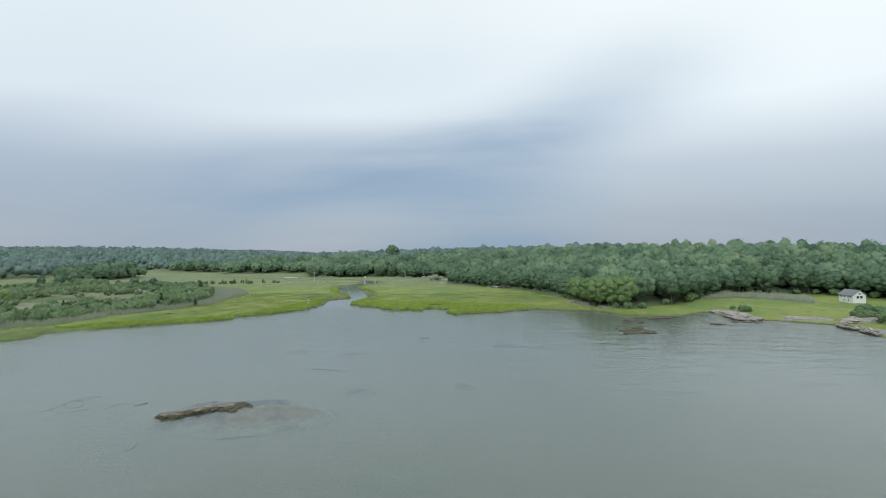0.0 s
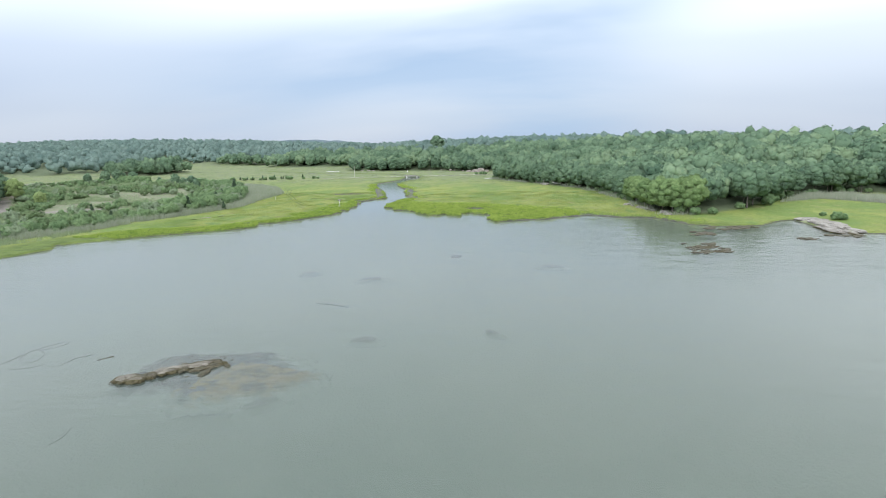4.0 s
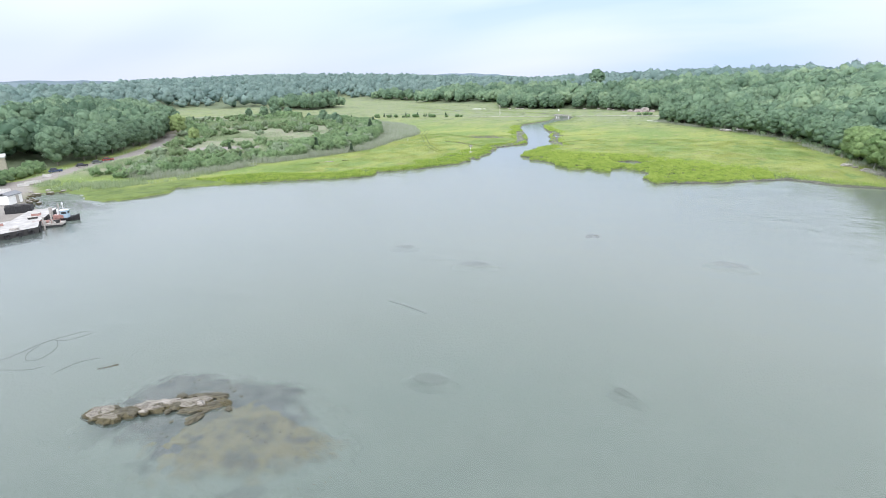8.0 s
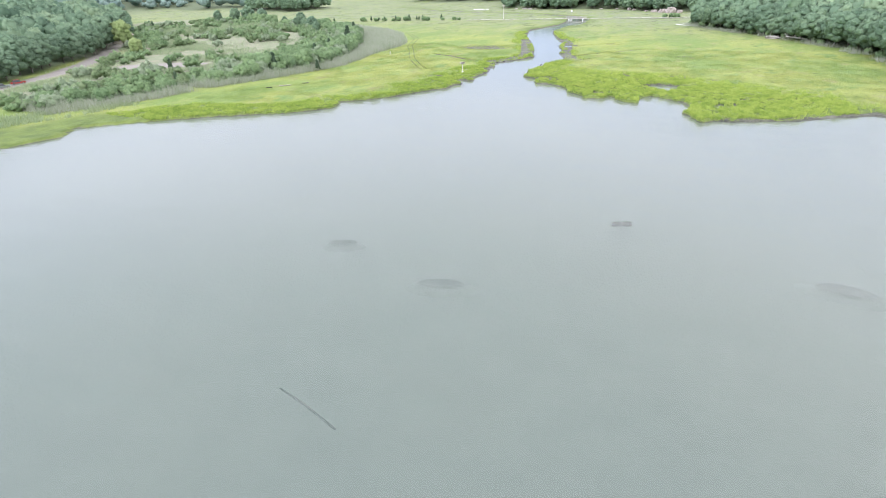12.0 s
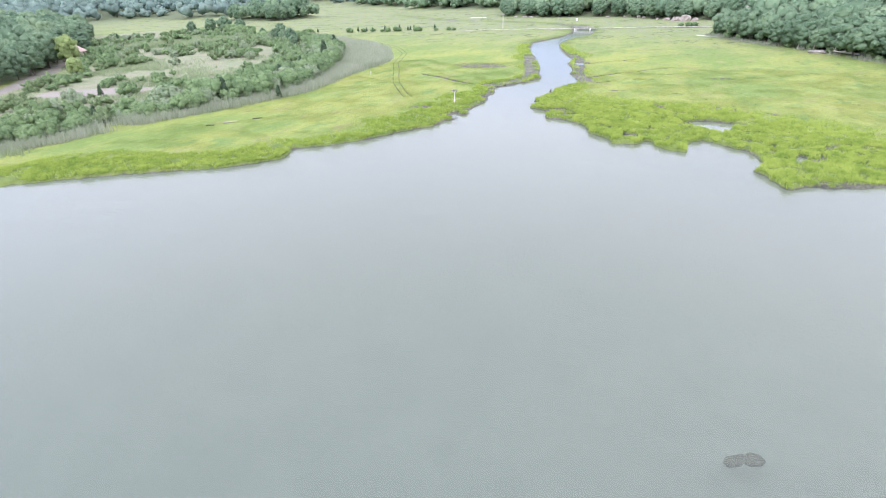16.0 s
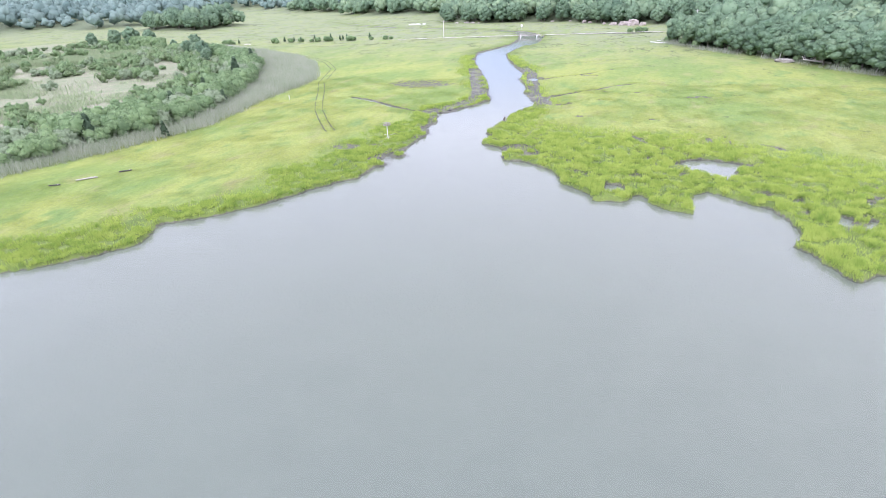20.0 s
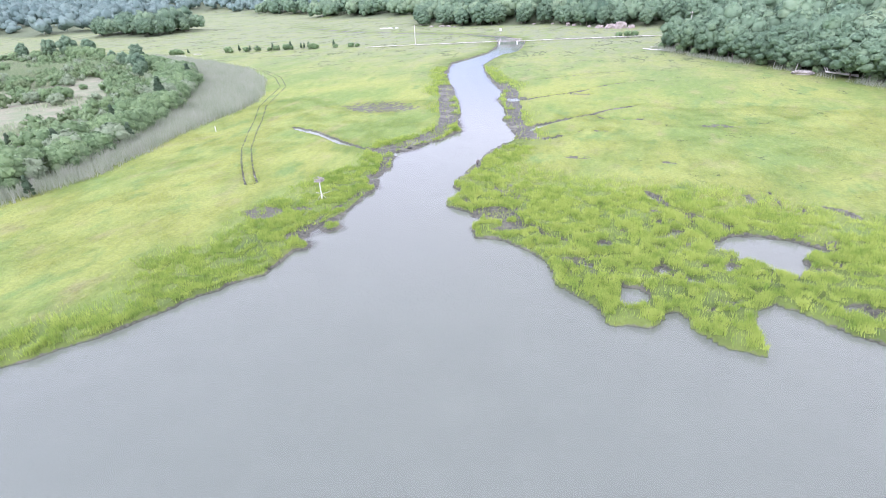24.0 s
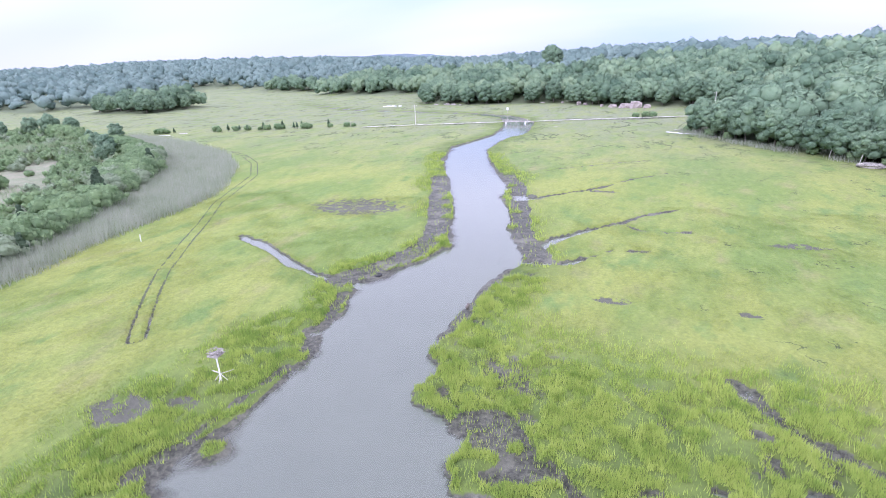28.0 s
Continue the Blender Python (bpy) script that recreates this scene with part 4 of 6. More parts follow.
def scatter_woods(name, label, mat, models, area, step, dmin, dmax, skip=None, seed=33, grown=1.0, east=None):
    """Woods as one mass of crowns on the hills."""
    r = np.random.default_rng(seed)
    x0, x1, y0, y1 = area
    px, py = [v.ravel() for v in np.meshgrid(np.arange(x0, x1, step), np.arange(y0, y1, step))]
    px, py = px + r.uniform(-0.45, 0.45, len(px)) * step, py + r.uniform(-0.45, 0.45, len(py)) * step
    w = wood_depth(px, py)
    hill = np.exp(-(((px + 1020) / 380) ** 2) - ((py - 1250) / 330) ** 2)
    keep = (w > dmin) & ((w < dmax) | (hill > 0.25)) & (px > -3.0 * (py + 60)) & (px < 0.95 * (py + 90))
    if skip:
        keep &= ~((px > skip[0]) & (px < skip[1]) & (py > skip[2]) & (py < skip[3]) & (w < skip[4]))
    keep &= np.hypot(px + 200, py - 121) > 15
    if east is not None:
        keep &= ((px > -40) & (py < 700)) == east
    px, py = px[keep], py[keep]
    gz = ground(px, py)[0]
    vs, fs, ts, ns, count = [], [], [], [], 0
    for x, y, z in zip(px, py, gz):
        v, f, lb = models[r.integers(len(models))]
        s, a = grown * r.uniform(0.74, 1.2), r.uniform(0, 6.283)
        c, sn = math.cos(a) * s, math.sin(a) * s
        w = np.empty_like(v)
        w[:, 0], w[:, 1], w[:, 2] = v[:, 0] * c - v[:, 1] * sn + x, v[:, 0] * sn + v[:, 1] * c + y, v[:, 2] * s * r.uniform(0.85, 1.2) + z
        vs.append(w)
        fs.append(f + count)
        ts.append(np.full(len(v), r.normal(0.02, 0.15)))
        ns.append(np.stack([lb[:, 0] * math.cos(a) - lb[:, 1] * math.sin(a), lb[:, 0] * math.sin(a) + lb[:, 1] * math.cos(a), lb[:, 2]], -1))
        count += len(v)
    me = mesh_from(name, np.concatenate(vs), np.concatenate(fs), mat, lobes=np.concatenate(ns))
    at = me.attributes.new("tone", "FLOAT", "POINT")
    at.data.foreach_set("value", np.concatenate(ts).astype(np.float32))
    tagged(new(name, me), label, "woods", kind="stuff")


NEAR_CROWNS = [crown_arrays(50 + i, 15, 30, (7.4, 7.4, 6.2), 0.0, 0.62, seg=5, rings=3, puff=1.75, bough=(5, 3)) for i in range(5)]
FAR_CROWNS = [crown_arrays(60 + i, 5, 12, (9.6, 9.6, 6.0), 0.0, 0.95, seg=5, rings=3, puff=1.3, core=0.66, bough=(4, 3)) for i in range(4)]
LOW_CROWNS = [crown_arrays(70 + i, 4, 7, (9.6, 9.6, 5.4), 0.0, 0.8, seg=6, rings=3, puff=1.1, core=0.8, bough=(4, 3)) for i in range(3)]
NEAR_BOX = (-420, 260, 60, 720)
scatter_woods("woods", "dense green summer woods covering the low hills", M_OAK, NEAR_CROWNS, NEAR_BOX, 10.2, 4.0, 66)
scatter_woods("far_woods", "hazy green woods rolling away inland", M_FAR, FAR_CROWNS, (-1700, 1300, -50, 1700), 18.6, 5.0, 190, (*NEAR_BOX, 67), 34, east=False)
scatter_woods("upland_woods", "green woods on the hill behind the eastern shore", M_OAK, FAR_CROWNS, (-60, 900, -50, 720), 15.0, 5.0, 200, (*NEAR_BOX, 67), 36, 0.88, east=True)
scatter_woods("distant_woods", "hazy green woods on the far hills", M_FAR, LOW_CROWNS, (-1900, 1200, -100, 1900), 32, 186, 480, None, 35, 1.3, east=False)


# ---- grass of the marsh ----
def blades(px, py, pz, height, width, lean, r):
    """One thin leaning blade a point."""
    n = len(px)
    a = r.uniform(0, 6.283, n)
    dx, dy = np.cos(a), np.sin(a)
    h = height * r.uniform(0.65, 1.2, n)
    la = r.uniform(0, 6.283, n)
    lx, ly = np.cos(la) * lean * h, np.sin(la) * lean * h
    w = width * r.uniform(0.7, 1.3, n)
    base = np.stack([px, py, pz], -1)
    v = np.stack([base + np.stack([-dx * w, -dy * w, 0 * h - 0.05], -1), base + np.stack([dx * w, dy * w, 0 * h - 0.05], -1), base + np.stack([lx, ly, h], -1)], 1)
    return v.reshape(-1, 3)


def grow(name, label, count, box, height, width, lean, mat, rule, seed, category="grass", within=None):
    r = np.random.default_rng(seed)
    px, py = r.uniform(box[0], box[1], count), r.uniform(box[2], box[3], count)
    if within is not None:
        near = within(px, py)
        px, py = px[near], py[near]
        count = len(px)
    z, d, cov = ground(px, py)
    want = rule(px, py, z, d, cov)
    keep = r.random(count) < want
    px, py, z = px[keep], py[keep], z[keep]
    h = height * (1 + 0.35 * fbm(px, py, 4.0, seed, 2) + 0.30 * fbm(px, py, 1.1, seed + 1, 2))
    v = blades(px, py, z, h, width, lean, r)
    me = mesh_from(name, v, np.arange(len(v)).reshape(-1, 3), mat)
    return tagged(new(name, me), label, category, kind="stuff")


def dry(cov, d):
    return (1 - cov["mud"]) * (1 - cov["wood"]) * (d > 0.15)


def cord_rule(x, y, z, d, c):
    tuft = 0.06 + 0.94 * smooth(fbm(x, y, 1.3, 207, 2), -0.28, 0.02)
    return (1 - 0.93 * c["mud"]) * (z > 0.06) * (1 - 0.5 * (x > 20)) * (d > -0.12) * (1 - c["wood"]) * (1 - c["up"]) * smooth(c["low"], 0.05, 0.8) * tuft * (1 - 0.92 * smooth(c["flat"], 0.3, 0.7))


CORD = "tall bright green cordgrass on the wet marsh edge"
grow("cordgrass", CORD, 980000, (-60, 22, 174, 246), 0.56, 0.032, 0.32, M_GRASS, cord_rule, 3)
grow("creekside_cordgrass", CORD, 1100000, (-130, -58, 140, 262), 0.50, 0.034, 0.32, M_GRASS, cord_rule, 13, within=lambda x, y: line_dist(x, y, WEST_BANK) < 17)
grow("far_cordgrass", CORD, 420000, (-100, 60, 172, 340), 0.70, 0.06, 0.35, M_GRASS, lambda x, y, z, d, c: cord_rule(x, y, z, d, c) * ((y > 250) | (x > 20)), 23,
     within=lambda x, y: np.minimum(line_dist(x, y, WEST_BANK + EAST_BANK), line_dist(x, y, EAST_SHORE[:6])) < 9)
grow("salt_meadow", "short yellow-green salt meadow grass", 520000, (-125, 40, 160, 285), 0.13, 0.05, 2.0, M_MEADOW,
     lambda x, y, z, d, c: dry(c, d) * (1 - c["low"]) * (1 - c["up"]) * smooth(fbm(x, y, 5.0, 209, 3), -0.35, 0.35), 4)
grow("woods_edge_reeds", "tan reeds and dry brush at the foot of the woods", 120000, (-30, 60, 190, 400), 1.5, 0.06, 0.3, M_REED,
     lambda x, y, z, d, c: smooth(inside(x, y, EAST_WOODS), -6.5, -4.5) * (1 - smooth(inside(x, y, EAST_WOODS), -2, 1)) * smooth(fbm(x, y, 8, 78, 2), -0.3, 0.2), 9, "reeds")


def reed_rule(x, y, z, d, c):
    s = inside(x, y, SCRUB)
    w = 6 + 15 * smooth(y, 228, 290)
    return smooth(s, -w - 1, -w + 2) * (1 - smooth(s, 0, 5)) * (d > 2) * smooth(x + 260, 0, 30) * (x > -172 - (y - 118) * 0.6) * (1 - c["wood"]) * smooth(fbm(x, y, 10, 7, 2) + smooth(y, 140, 200) * 0.8, -0.35, 0.1)


grow("reeds", "tall grey-tan reeds with feathery plumes", 700000, (-260, -100, 135, 380), 2.0, 0.055, 0.22, M_REED, reed_rule, 6, "reeds", within=lambda x, y: line_dist(x, y, SCRUB, True) < 24)
grow("shore_reeds", "grey-green reeds before the woods of the eastern shore", 60000, (98, 160, 202, 270), 2.0, 0.08, 0.2, M_REED,
     lambda x, y, z, d, c: smooth(inside(x, y, [(102, 229), (123, 241), (135, 226), (141, 209), (152, 232), (138, 258), (122, 256)]), -1, 3), 14, "reeds")
grow("green_reeds", "tall bright green reeds across the old fill", 60000, (-300, -235, 275, 350), 2.3, 0.10, 0.2, M_HERB,
     lambda x, y, z, d, c: 1 - smooth(line_dist(x, y, [(-280, 292), (-258, 308), (-250, 330)]), 6, 10), 15, "reeds")
grow("bank_herbs", "weedy herbs and dry stalks above the marsh bank", 26000, (-180, -128, 104, 165), 1.0, 0.09, 0.4, M_HERB,
     lambda x, y, z, d, c: (1 - smooth(line_dist(x, y, [(-170, 117), (-152, 121), (-144, 128), (-137, 146)]), 4, 7)) * smooth(fbm(x, y, 5, 79, 2), -0.4, 0.1) * (1 - c["dirt"]) * (d > 0.5), 16, "grass")
grow("rough_herbs", "rough green herbs and grasses on the old fill", 300000, (-330, -115, 118, 390), 0.9, 0.10, 0.5, M_HERB,
     lambda x, y, z, d, c: c["up"] * (1 - c["dirt"]) * (1 - c["wood"]) * smooth(fbm(x, y, 14, 77, 3), -0.3, 0.25) * (0.25 + 0.75 * smooth(np.hypot((x + 190) / 34, (y - 262) / 26), 0.8, 1.1)), 8, "grass")

# ---- scrubland ----
rnd = random.Random(41)


def scrub_at(x, y):
    return float(inside(np.array([x]), np.array([y]), SCRUB)[0])


def road_gap(x, y):
    return float(line_dist(np.array([x]), np.array([y]), ROAD)[0])


belt = [p for p in SCRUB[1:13]]
for row, (inset, step) in enumerate(((3, 3.6), (8, 4.2), (14, 5.4))):
    for x, y in along(belt, step, 2.2, rnd):
        x -= inset * 0.85
        y += inset * 0.35 if y > 230 else 0.0
        if scrub_at(x, y) > 0.5 and (row < 3 or rnd.random() < 0.7) and road_gap(x, y) > 10.5:
            plant(rnd.choice((SHRUBS[0], SHRUBS[0], SHRUBS[2], SHRUBS[2], SHRUBS[1])) if rnd.random() < 0.975 else rnd.choice(CEDARS), x, y,
                  rnd.uniform(0.75, 1.45) * (0.8 if y < 185 else 1.3), "shrubs of the scrubland", 0.15)
n_sh = 0
while n_sh < 40:
    x, y = rnd.uniform(-330, -128), rnd.uniform(130, 385)
    s = scrub_at(x, y)
    if s < 14 or float(fbm(np.array([x]), np.array([y]), 26, 205, 2)[0]) < -0.05:
        continue
    cov = ground(np.array([x]), np.array([y]))[2]
    if road_gap(x, y) < 9 or cov["dirt"][0] > 0.15 or cov["wood"][0] > 0.3:
        continue
    plant(SHRUBS[rnd.choice((0, 1, 2))] if rnd.random() < 0.95 else rnd.choice(CEDARS), x, y, rnd.uniform(0.5, 1.15), "shrubs of the scrubland", 0.15)
    n_sh += 1


def thicket(name, label, mat, count, seed, lo, hi):
    """Low brush that no one could count, as one mass."""
    r = np.random.default_rng(seed)
    models = [crown_arrays(seed + 5 + i, 6, 18, (1.7, 1.7, 1.1), 0.0, 0.25, seg=4, rings=2, puff=1.5, bough=(4, 2)) for i in range(3)]
    px, py = r.uniform(-340, -122, count), r.uniform(125, 385, count)
    z, dd, cov = ground(px, py)
    s = inside(px, py, SCRUB)
    keep = (s > 1.5) & (line_dist(px, py, ROAD) > np.where(py < 170, 15, 7)) & (cov["dirt"] < 0.2) & (cov["wood"] < 0.5) & (fbm(px, py, 20, seed, 3) > np.where(s < 26, lo - 0.2, lo + 0.14)) & (r.random(count) < np.where(s < 30, 1.0, hi))
    vs, fs, ns, n = [], [], [], 0
    for x, y, h in zip(px[keep], py[keep], z[keep]):
        v, f, lb = models[r.integers(3)]
        k, a = r.uniform(0.6, 1.5), r.uniform(0, 6.283)
        w = np.stack([(v[:, 0] * math.cos(a) - v[:, 1] * math.sin(a)) * k + x, (v[:, 0] * math.sin(a) + v[:, 1] * math.cos(a)) * k + y, v[:, 2] * k * r.uniform(0.7, 1.3) + h - 0.1], -1)
        vs.append(w)
        fs.append(f + n)
        ns.append(np.stack([lb[:, 0] * math.cos(a) - lb[:, 1] * math.sin(a), lb[:, 0] * math.sin(a) + lb[:, 1] * math.cos(a), lb[:, 2]], -1))
        n += len(v)
    me = mesh_from(name, np.concatenate(vs), np.concatenate(fs), mat, lobes=np.concatenate(ns))
    tagged(new(name, me), label, "brush", kind="stuff")


thicket("green_brush", "dense green brush covering the old fill", M_SHRUB, 2300, 501, -0.05, 0.6)
thicket("silver_brush", "pale silvery brush among the green", M_SILVER, 650, 521, 0.1, 0.6)
thicket("weedy_brush", "yellow-green weedy brush in open ground", M_BUSH, 900, 541, 0.0, 0.9)
for x, y, s in ((-129, 236, 1.0), (-134, 224, 1.25), (-131, 233, 1.1), (-150, 226, 0.7), (-166, 189, 0.8), (-120.5, 207, 0.8)):
    plant(CEDARS[0], x, y, s, "cedars of the scrubland")
for x, y, s in ((-174.5, 109, 1.1), (-173, 104, 1.0), (-177, 112.5, 1.2), (-181, 116.5, 1.2), (-186, 122.5, 1.1), (-189, 126.5, 1.0), (-192.5, 131.5, 1.3), (-183, 110, 1.5), (-190, 117, 1.0), (-186, 104, 1.4)):
    plant(rnd.choice((SHRUBS[0], SHRUBS[2])), x, y, s, "bushes beside the yard", label="tall green bush beside the flat-roofed building")
plant(YOUNG, -250, 235, 1.5, "young trees of the scrubland")
plant(YOUNG, -214, 214, 0.85, "young trees of the scrubland")
plant(OAKS[1], -238, 208, 0.85, "trees along the edge of the woods", label="rounded green oak beside the gravel road")
for x, y, s in ((-311, 367, 0.72), (-302, 370, 0.85), (-293, 374, 0.7), (-318, 358, 0.6), (-247, 358, 0.6), (-232, 336, 0.55), (-210, 322, 0.6), (-222, 330, 0.5), (-216, 326, 0.45), (-255, 352, 0.45), (-205, 318, 0.42), (-198, 309, 0.4), (-290, 366, 0.42)):
    plant(rnd.choice(OAKS), x, y, s, "small trees at the back of the scrubland", label="small green tree at the back of the scrubland")
for t in (0.0, 0.02, 0.04, 0.09, 0.30, 0.32, 0.37, 0.39, 0.41, 0.45, 0.47, 0.52, 0.54, 0.56, 0.58, 0.62, 0.635, 0.65, 0.70, 0.72, 0.74, 0.76, 0.78, 0.87, 0.89, 0.98, 1.0):
    x, y = -245 + 87 * t + rnd.uniform(-0.8, 0.8), 379 + 26 * t + rnd.uniform(-0.8, 0.8)
    plant(rnd.choice((CEDARS[0], SHRUBS[0], SHRUBS[2])), x, y, rnd.uniform(0.5, 0.9), "shrubs along the old causeway", label="dark green bush on the old marsh causeway")
for x, y, s in ((-36, 433, 0.7), (-32, 434, 0.8), (-29, 434, 0.75), (-14, 437, 0.9), (-16, 392, 0.9), (-19, 388, 0.7), (-12, 384, 0.8)):
    plant(rnd.choice((CEDARS[0], SHRUBS[0])), x, y, s, "bushes at the end of the boardwalk")
for x, y, s in ((118, 152, 1.0), (122, 146, 1.1), (127, 140, 1.1), (124, 156, 0.9), (132, 150, 1.2), (98, 189.5, 0.45), (97.8, 181, 0.8), (100, 182, 0.6), (128, 163.5, 1.3), (131, 160, 1.2), (56, 196, 0.9), (60, 193, 0.8), (66, 194, 0.7)):
    plant(rnd.choice((SHRUBS[0], SHRUBS[2])), x, y, s, "shrubs on the rocky shore", label="dense dark shrub above the rock ledge")
for x, y in along([(80, 207), (94, 223), (111, 246), (143, 268), (170, 261), (184, 231), (198, 190)], 8.0, 1.8, rnd):
    plant(rnd.choice((SHRUBS[0], SHRUBS[2])), x, y, rnd.uniform(0.6, 1.1), "undergrowth at the foot of the woods", label="green undergrowth at the foot of the woods")
for x, y in along([(-12, 380), (8, 348), (22, 329), (34, 306), (42, 283), (47, 252), (50, 219)], 6.5, 1.6, rnd):
    plant(rnd.choice((SHRUBS[0], SHRUBS[2])), x - 1.5, y - 1, rnd.uniform(0.5, 0.85), "undergrowth at the foot of the woods", label="green undergrowth at the foot of the woods")
plant(OAKS[3], -97.5, 620, 1.65, "tall trees above the woods", label="tall dark tree standing above the woods")
plant(OAKS[2], -122, 628, 1.1, "tall trees above the woods", label="tall dark tree standing above the woods")


# ---- stones ----
def stone_mesh(seed, sx, sy, sz, sub=3, layered=0.0):
    bm = bmesh.new()
    bmesh.ops.create_icosphere(bm, subdivisions=sub, radius=1.0)
    o = Vector((seed * 3.1, seed * 1.7, seed * 0.9))
    for v in bm.verts:
        k = 1 + 0.34 * noise.noise(v.co * 1.1 + o) + 0.24 * noise.noise(v.co * 2.6 + o) - 0.16 * abs(noise.noise(v.co * 4.5 + o)) + 0.08 * noise.noise(v.co * 9 + o)
        p = v.co * k
        p.z = min(p.z, 0.72 + 0.1 * noise.noise(v.co * 3 + o))
        if layered:
            p.z = p.z * (1 - layered) + layered * round(p.z * 4) / 4
        v.co = (p.x * sx, p.y * sy, p.z * sz)
    me = bpy.data.meshes.new("stone")
    bm.to_mesh(me)
    bm.free()
    return me


STONES = {}


def stone(kind, mat, x, y, z, sx, sy, sz, turn, label, group, name="rock", layered=0.0, tilt=0.0):
    key = (kind, mat.name, layered > 0)
    if key not in STONES:
        STONES[key] = stone_mesh(kind, 1, 1, 1, 4 if kind < 4 else 3, layered)
        STONES[key].materials.append(mat)
    ob = new(name, STONES[key])
    ob.matrix_world = Matrix.LocRotScale((x, y, z), Euler((radians(tilt), 0, radians(turn))), (sx, sy, sz))
    return tagged(ob, label, "rock", group)


# the bare reef in the bay and its weed bed
REEF = "bare rocks of the tidal reef"
for i, (x, y, sx, sy, sz, turn, mat) in enumerate(((-41.9, 52.4, 1.15, 0.85, 0.55, 20, M_ROCK), (-40.3, 53.2, 0.75, 0.6, 0.42, 60, M_WEEDROCK), (-40.4, 52.2, 0.8, 0.6, 0.5, 10, M_ROCK),
                                                 (-39.3, 54.1, 0.6, 0.4, 0.4, 40, M_WEEDROCK), (-38.1, 55.2, 1.6, 0.75, 0.62, 32, M_ROCK), (-36.9, 55.9, 0.8, 0.6, 0.45, 10, M_WEEDROCK),
                                                 (-35.5, 56.7, 1.45, 0.75, 0.55, 35, M_ROCK), (-34.4, 56.6, 1.4, 0.55, 0.42, 45, M_WEEDROCK), (-33.8, 55.2, 0.7, 0.35, 0.34, 80, M_WEEDROCK),
                                                 (-35.4, 58.2, 1.7, 0.32, 0.3, 25, M_WEEDROCK), (-33.4, 58.0, 0.6, 0.4, 0.35, 0, M_ROCK), (-37.6, 57.2, 0.4, 0.3, 0.3, 0, M_WEEDROCK))):
    stone(1 + i % 3, mat, x, y, 0.0, sx * 1.22, sy * 1.3, sz * 1.1, turn, "low weathered rock ringed with dark seaweed" if mat is M_WEEDROCK else "pale weathered rock rising from the bay", REEF)
for i in range(18):
    t = rnd.random()
    x, y = -42.6 + 10.2 * t + rnd.uniform(-0.5, 0.5), 52.0 + 5.4 * t + rnd.uniform(-0.8, 0.8)
    s = rnd.uniform(0.16, 0.42)
    mat = M_ROCK if rnd.random() < 0.4 else M_WEEDROCK
    stone(4 + i % 4, mat, x, y, rnd.uniform(0.0, 0.3), s * 1.4, s, s * 0.9, rnd.uniform(0, 180), "jagged broken rock on the tidal reef", REEF, tilt=rnd.uniform(-25, 25))
for i in range(60):
    a, k = rnd.uniform(0, 6.28), math.sqrt(rnd.random())
    x, y = -33.5 + 9.5 * k * math.cos(a) + 1.5 * math.sin(a), 57 + 5.0 * k * math.sin(a)
    s = rnd.uniform(0.04, 0.13) * rnd.uniform(0.7, 1.3)
    stone(5 + i % 4, M_WEEDROCK, x, y, -0.02, s * 1.5, s, s * 0.7, rnd.uniform(0, 180), "small weedy stone breaking the water", "small stones round the reef")


def weed_material(name, first, second):
    m, nt, bs = material(name)
    pos = world_pos(nt)
    f, g = noise_tex(nt, pos, 0.5, 4), noise_tex(nt, pos, 3.4, 4, 0.7)
    c = mix(nt, ramp_fac(nt, f, 0.38, 0.55), first, second)
    c = mix(nt, ramp_fac(nt, g, 0.56, 0.64), c, (0.03, 0.026, 0.022))
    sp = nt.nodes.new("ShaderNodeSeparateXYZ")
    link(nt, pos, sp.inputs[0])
    # the veil of murky water, painted in: colour fades to the bed with depth
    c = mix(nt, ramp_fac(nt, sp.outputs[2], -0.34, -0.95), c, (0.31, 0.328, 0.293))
    link(nt, c, bs.inputs["Base Color"])
    bs.inputs["Roughness"].default_value = 0.8
    bump(nt, g, 0.7, 0.2, bs)
    return m


M_WEED = weed_material("seaweed_bed", (0.125, 0.092, 0.058), (0.27, 0.19, 0.075))
M_DARKSILT = weed_material("dark_silt_bed", (0.06, 0.055, 0.058), (0.15, 0.128, 0.125))
M_EEL = plain("sunken_timber", (0.10, 0.11, 0.10), (0.15, 0.165, 0.145), 0.8, 0.9)


def bed_patch(name, label, cx, cy, a, b, turn, top, mat, seed, cell=0.25, lump=0.12):
    """A shoal of weed under the surface, ragged towards its rim."""
    n = int(2.6 * max(a, b) / cell)
    u, v = np.meshgrid(np.linspace(-1.3, 1.3, n), np.linspace(-1.3, 1.3, n))
    c, s = math.cos(turn), math.sin(turn)
    x, y = cx + u * a * c - v * b * s, cy + u * a * s + v * b * c
    r = np.hypot(u, v) + 0.30 * fbm(x, y, 3.0, seed, 3) + 0.10 * fbm(x, y, 0.8, seed + 1, 2)
    z = top - 1.7 * np.clip(r - 0.62, 0, 1) ** 1.15 * (1.6 + top) + lump * fbm(x, y, 0.9, seed + 2, 3)
    i = np.arange(n * n).reshape(n, n)
    q = np.stack([i[:-1, :-1], i[:-1, 1:], i[1:, 1:], i[1:, :-1]], -1).reshape(-1, 4)
    zz = z.ravel()
    q = q[zz[q].max(1) > -1.45]
    me = mesh_from(name, np.stack([x, y, z], -1).reshape(-1, 3), q, mat, True)
    return tagged(new(name, me), label, "seaweed", kind="stuff")


